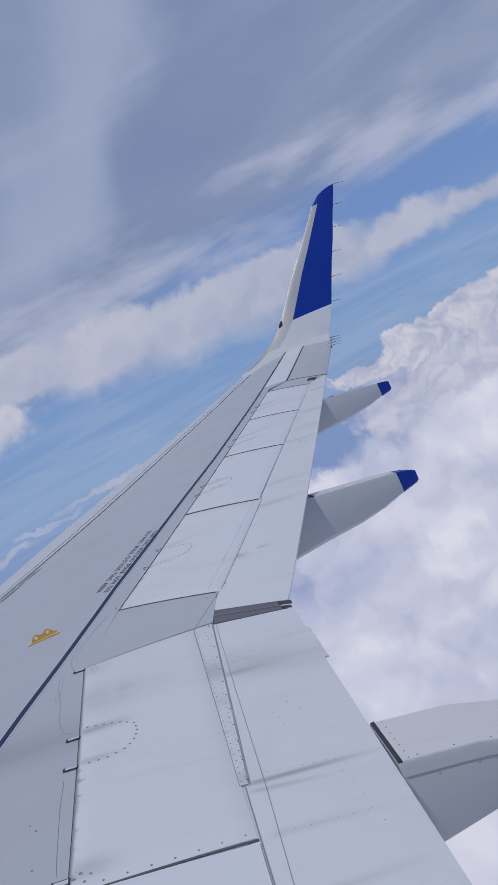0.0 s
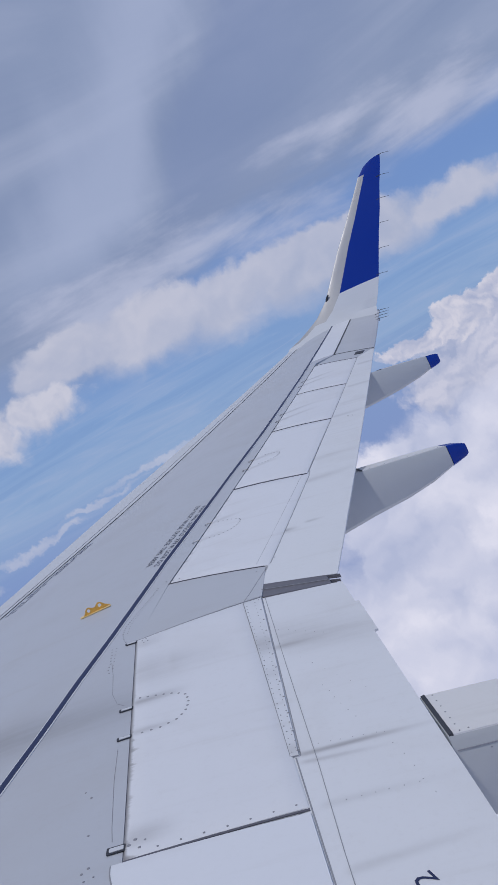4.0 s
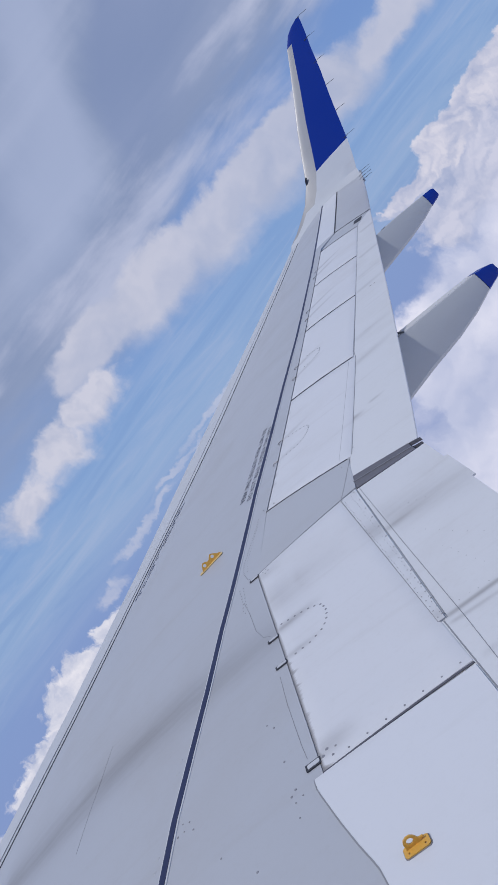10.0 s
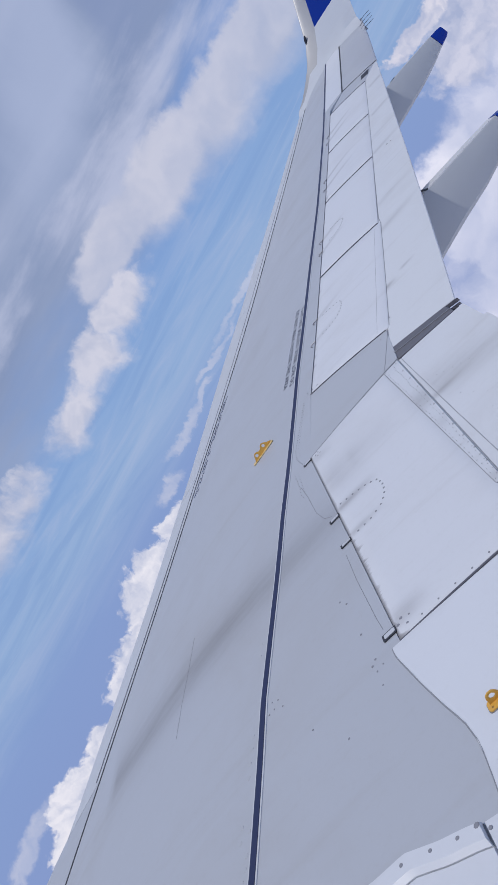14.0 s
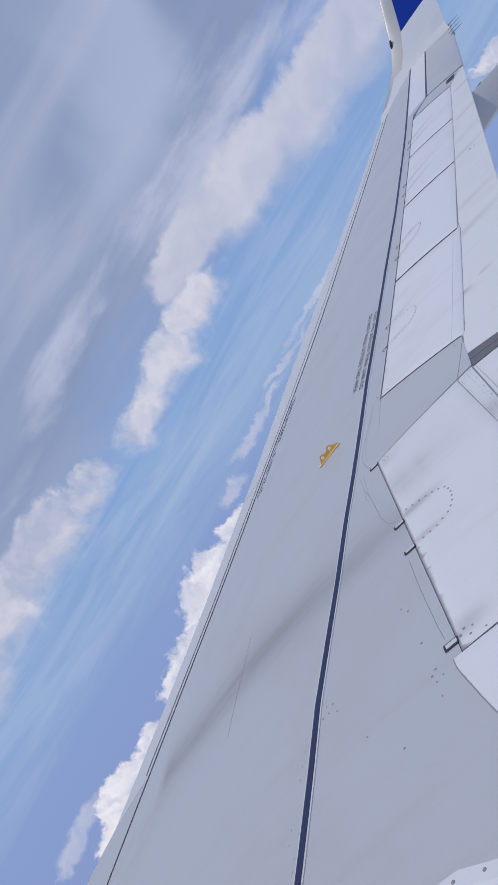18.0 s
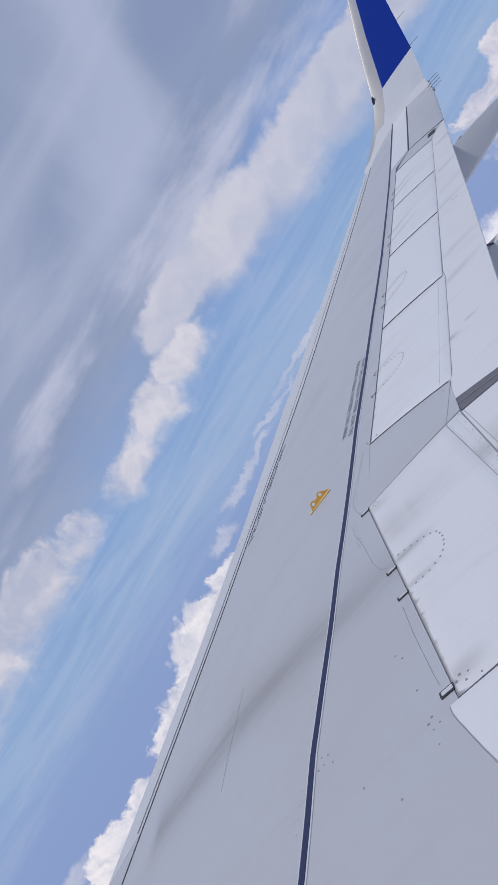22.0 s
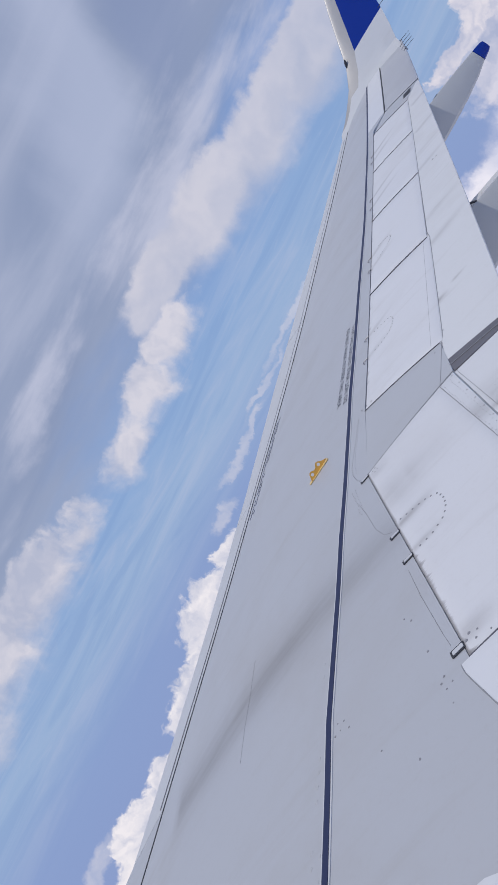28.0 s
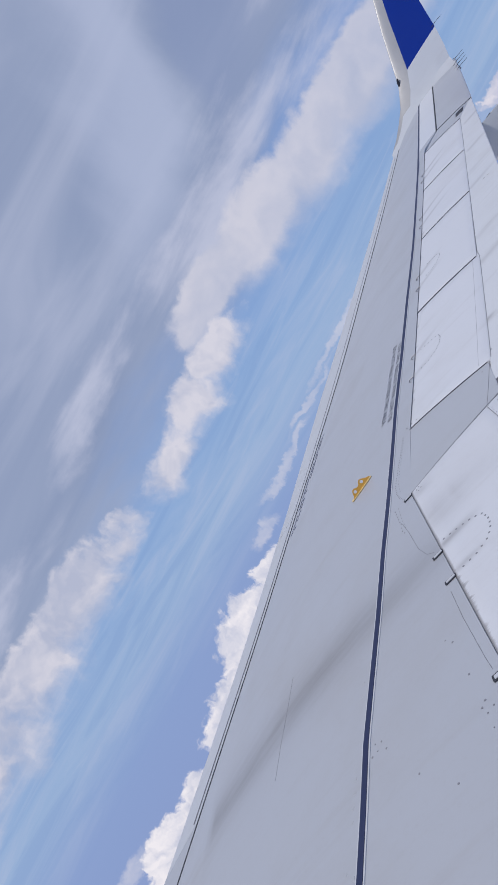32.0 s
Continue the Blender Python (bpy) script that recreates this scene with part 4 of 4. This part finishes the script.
def along(points, n):
    """n places evenly spread along plan points."""
    pts = [Vector(p) for p in points]
    ln = [0.0]
    for a, b in zip(pts, pts[1:]):
        ln.append(ln[-1] + (b - a).length)
    res = []
    for k in range(n):
        d = ln[-1] * k / (n - 1)
        i = max(j for j in range(len(pts) - 1) if ln[j] <= d + 1e-9)
        t = (d - ln[i]) / max(ln[i + 1] - ln[i], 1e-9)
        p = pts[i].lerp(pts[i + 1], t)
        res.append((p.x, p.y))
    return res


def build_rivets():
    rs = random.Random(4)
    sp = []
    for k in range(34):          # zigzag rows of the rear strip
        y = 4.755 + k * 0.046
        w = 0.03 + 0.055 * (y - 4.73) / 1.58
        sp += [(5.507 + rs.uniform(-.003, .003), y + rs.uniform(-.005, .005), rs.uniform(0.0026, 0.0042), 0.006), (5.507 + w * 0.55 + rs.uniform(-.003, .003), y + 0.02, rs.uniform(0.0026, 0.0042), 0.006)]
        if k % 3 == 0:
            sp.append((5.497 + w * 0.95, y, 0.006, 0.006))
    for dx, dy, k0 in ((0, 0, 1.0), (0.50, 2.33, 0.9), (1.07, 3.87, 0.75)):   # horseshoe rows behind the actuators
        ring = [(4.955, 5.51), (5.04, 5.485), (5.11, 5.46), (5.155, 5.42), (5.165, 5.36), (5.155, 5.29), (5.12, 5.225), (5.04, 5.19), (4.97, 5.19)]
        if dx:
            ring = [(4.955 + dx + (x - 4.955) * k0 + 0.354 * (y - 5.35) * 0.9, 5.35 + dy + (y - 5.35) * k0) for x, y in ring]
        sp += [(x, y, 0.0075 if not dx else 0.006, 0.004) for x, y in along(ring, 17)]
    sp += [(x, y, 0.005, 0.0) for x, y in along([(5.046, 6.896), (4.977, 6.73), (4.91, 6.578), (4.858, 6.453), (4.845, 6.36), (4.853, 6.27), (4.872, 6.21)], 30)]
    sp += [(x + 0.012, y + 0.01, 0.0035, 0.0) for x, y in along([(5.03, 6.85), (4.91, 6.55), (4.87, 6.44), (4.858, 6.34)], 18)]
    sp += [(x + rs.uniform(-.004, .004), y, 0.005, 0.0) for x, y in along([(4.797, 6.19), (4.792, 6.061), (4.79, 5.90)], 9)]
    sp += [(x + 0.02, y, 0.004, 0.0) for x, y in along([(4.797, 6.19), (4.792, 6.061), (4.79, 5.94)], 7)]
    sp += [(4.958, 4.492, 0.009, 0.004), (4.972, 4.445, 0.007, 0.004), (4.938, 4.47, 0.009, 0.004), (4.99, 4.477, 0.006, 0.004), (4.955, 6.17, 0.005, 0.004), (4.975, 6.18, 0.005, 0.004), (4.965, 6.14, 0.005, 0.004), (4.985, 6.15, 0.005, 0.004)]
    sp += [(x, y, 0.005, 0.004) for x, y in along([(5.03, 4.425), (5.24, 4.43), (5.47, 4.445)], 7)]
    sp += [(5.10 + 0.04 * k, 6.955 + 0.0 - 0.012 * k, 0.006, 0.004) for k in range(3)]
    for a, b in (((5.62, 5.85), (5.80, 5.70)), ((5.60, 4.78), (5.80, 4.76)), ((5.66, 5.5), (5.85, 5.1)), ((5.62, 4.42), (5.85, 4.42)), ((5.83, 4.75), (5.88, 4.35)), ((5.70, 5.2), (5.76, 4.9))):
        sp += [(x + rs.uniform(-.004, .004), y, 0.0020, -0.0018) for x, y in along([a, b], 6)]
    for x, y in ((4.339, 4.708), (4.344, 4.661), (4.386, 4.632), (4.314, 4.659), (4.37, 4.69), (4.494, 4.377), (4.789, 4.825), (4.796, 4.595), (4.80, 4.284), (4.81, 4.42), (4.83, 4.37), (4.80, 4.36), (4.79, 4.40), (4.765, 4.87), (4.62, 4.2)):
        sp.append((x, y, rs.uniform(0.004, 0.007), 0.0))
    rivet_mesh(sp)
    big = [(4.105, 4.274), (4.138, 4.23), (4.09, 4.217), (4.112, 4.145), (4.098, 4.10), (4.136, 4.148), (4.08, 4.06), (4.20, 4.58), (4.18, 4.52), (4.215, 4.64), (4.165, 4.46), (4.34, 5.12), (4.32, 5.05)]
    rivet_mesh([(x, y, 0.011, 0.0) for x, y in big], "inspection_plugs", GREY, 14)
    # bolts and trailing wick stubs on the outboard flap, small stains of grease
    rivet_mesh([(6.98, 9.96, 0.014, -0.0015), (7.02, 9.95, 0.01, -0.0015), (5.75, 6.86, 0.006, 0.0), (5.62, 6.70, 0.006, 0.0)], "flap_bolts", STEEL)


build_rivets()

# fine joints in the skin round the hinge covers
part("panel_joint", ribbon([(4.80, 6.02), (4.815, 5.86), (4.824, 5.64), (4.85, 5.53), (4.885, 5.49)], 0.0024, 0.0006, 0.002, 4), RIVET, wing)
part("panel_joint", ribbon([(4.872, 5.12), (4.868, 4.9), (4.875, 4.6), (4.88, 4.52)], 0.002, 0.0006, 0.002, 4), RIVET, wing)
part("panel_joint", ribbon([(3.855, 5.86), (3.80, 5.62), (3.745, 5.42), (3.70, 5.2)], 0.002, 0.0006, 0.002, 4), RIVET, wing)
part("panel_joint", ribbon([(5.50, 6.31), (5.69, 6.74)], 0.003, 0.0008, 0.002, 4), RIVET, wing)


# ---- lettering ----
def lettering(name, words, size, start, end, up, material, flip=False):
    """Painted letters along the line from start to end, draped on the skin; centred on it."""
    curve = bpy.data.curves.new(name, "FONT")
    curve.body, curve.size, curve.resolution_u = words, size, 2
    curve.space_character, curve.space_word = 1.14, 1.3
    tmp = bpy.data.objects.new(name, curve)
    scene.collection.objects.link(tmp)
    me = bpy.data.meshes.new_from_object(tmp.evaluated_get(bpy.context.evaluated_depsgraph_get()))
    bpy.data.objects.remove(tmp)
    a, b = Vector(start), Vector(end)
    d = (b - a).normalized()
    n = Vector((-d.y, d.x))
    xs = [v.co.x for v in me.vertices]
    k = (b - a).length / (max(xs) - min(xs))
    for v in me.vertices:
        q = a + d * (v.co.x - min(xs)) * k + n * (v.co.y - size * 0.34)
        v.co = on(q.x, q.y, up)
    me.materials.append(material)
    ob = new(name, me)
    ob.parent = wing
    return ob


WORDS = "DO NOT WALK OUTSIDE THIS AREA"
tagged(lettering("walkway_lettering", WORDS, 0.058, (5.395, 8.435), (4.988, 7.385), 0.002, STENCIL), "dark stencilled walkway warning, reading inwards", kind="stuff")
tagged(lettering("walkway_lettering", WORDS, 0.058, (5.040, 7.335), (5.450, 8.385), 0.002, STENCIL), "dark stencilled walkway warning, reading outwards", kind="stuff")
tagged(lettering("flap_number", "2", 0.085, (5.742, 3.972), (5.728, 4.018), -0.0008, NAVY), "dark stencilled number on the flap")
rs = random.Random(8)
for k in range(26):            # worn stencil by the slats, too flat to read
    for row in (0, 1):
        t = k / 25
        y = 8.12 + 1.12 * t - 0.03 * row
        x = at_s(0.19 + 0.022 * row, y)
        if rs.random() < 0.85:
            part("stencil_bar", ribbon([(x, y), (x + 0.014, y + 0.022)], 0.034 + rs.uniform(-.008, .008), 0.0015, 0.001, 1), NAVY, wing, smooth=False)


# ---- root fairing and fuselage ----
def build_root():
    edge = [(4.40, 3.70), (4.575, 3.664), (4.688, 3.667), (4.788, 3.626), (4.873, 3.602), (4.905, 3.59)]
    rows = []
    for (x, y) in along(edge, 24):
        rows.append([on(x, y - w, 0.012 + (0.012 if 0 < w < 0.07 else 0)) for w in (0, 0.008, 0.03, 0.06, 0.075)])
    part("root_fairing", sheet(rows, 0.012), WHITE, wing, "white curved wing root fairing strip")
    rows = []
    for (x, y) in along(edge, 24):
        rows.append([on(x, y - w, 0.010 + 0.25 * max(0, w - 0.8) ** 2) for w in (0.079, 0.3, 0.6, 1.0, 1.5)])
    part("root_panel", sheet(rows, 0.012), WHITE, wing)
    rows = [[on(x, y - w, 0.010) for w in (0.0, 0.3, 0.7, 1.2)] for x, y in along([(4.912, 3.585), (5.1, 3.56), (5.5, 3.5)], 10)]
    part("root_panel", sheet(rows, 0.012), WHITE, wing)
    rivet_mesh([(4.898, 3.578, 0.011, 0.024), (4.84, 3.585, 0.008, 0.024), (4.76, 3.61, 0.008, 0.024), (4.67, 3.635, 0.008, 0.024), (4.92, 3.56, 0.008, 0.011)], "root_screws")


build_root()


def build_fuselage():
    """White tube of the cabin wall with the window that the view is taken from."""
    r_out, r_in, zc = 1.933, 1.905, 0.95
    angs = sorted(set([round(a, 2) for a in np.linspace(-180, 180, 61)] + [6.8, 18.8]))
    xs = [-4, -2, 0, 2, 3.5, 5.0, 5.64, 5.94, 7, 9, 11, 13]
    bm = bmesh.new()
    grid = {}
    for i, x in enumerate(xs):
        for j, a in enumerate(angs):
            for k, r in enumerate((r_out, r_in)):
                if j == len(angs) - 1:
                    grid[i, j, k] = grid[i, 0, k]
                else:
                    grid[i, j, k] = bm.verts.new((x, r * math.cos(radians(a)), zc + r * math.sin(radians(a))))
    hole = lambda i, j: xs[i] == 5.64 and 6.8 <= angs[j] < 18.8
    for i in range(len(xs) - 1):
        for j in range(len(angs) - 1):
            if hole(i, j):
                continue
            for k in (0, 1):
                bm.faces.new((grid[i, j, k], grid[i + 1, j, k], grid[i + 1, j + 1, k], grid[i, j + 1, k]))
    js = [j for j in range(len(angs)) if 6.8 <= angs[j] <= 18.8]
    i0, i1 = xs.index(5.64), xs.index(5.94)
    for a, b in zip(js, js[1:]):
        for i in (i0, i1):
            bm.faces.new((grid[i, a, 0], grid[i, b, 0], grid[i, b, 1], grid[i, a, 1]))
    for j in (js[0], js[-1]):
        bm.faces.new((grid[i0, j, 0], grid[i1, j, 0], grid[i1, j, 1], grid[i0, j, 1]))
    for i in (0, len(xs) - 1):
        bm.faces.new([grid[i, j, 1] for j in range(len(angs) - 1)])
    tagged(part("fuselage", bm, WHITE), "white airliner fuselage wall with one cabin window", "fuselage", kind="structure")


build_fuselage()
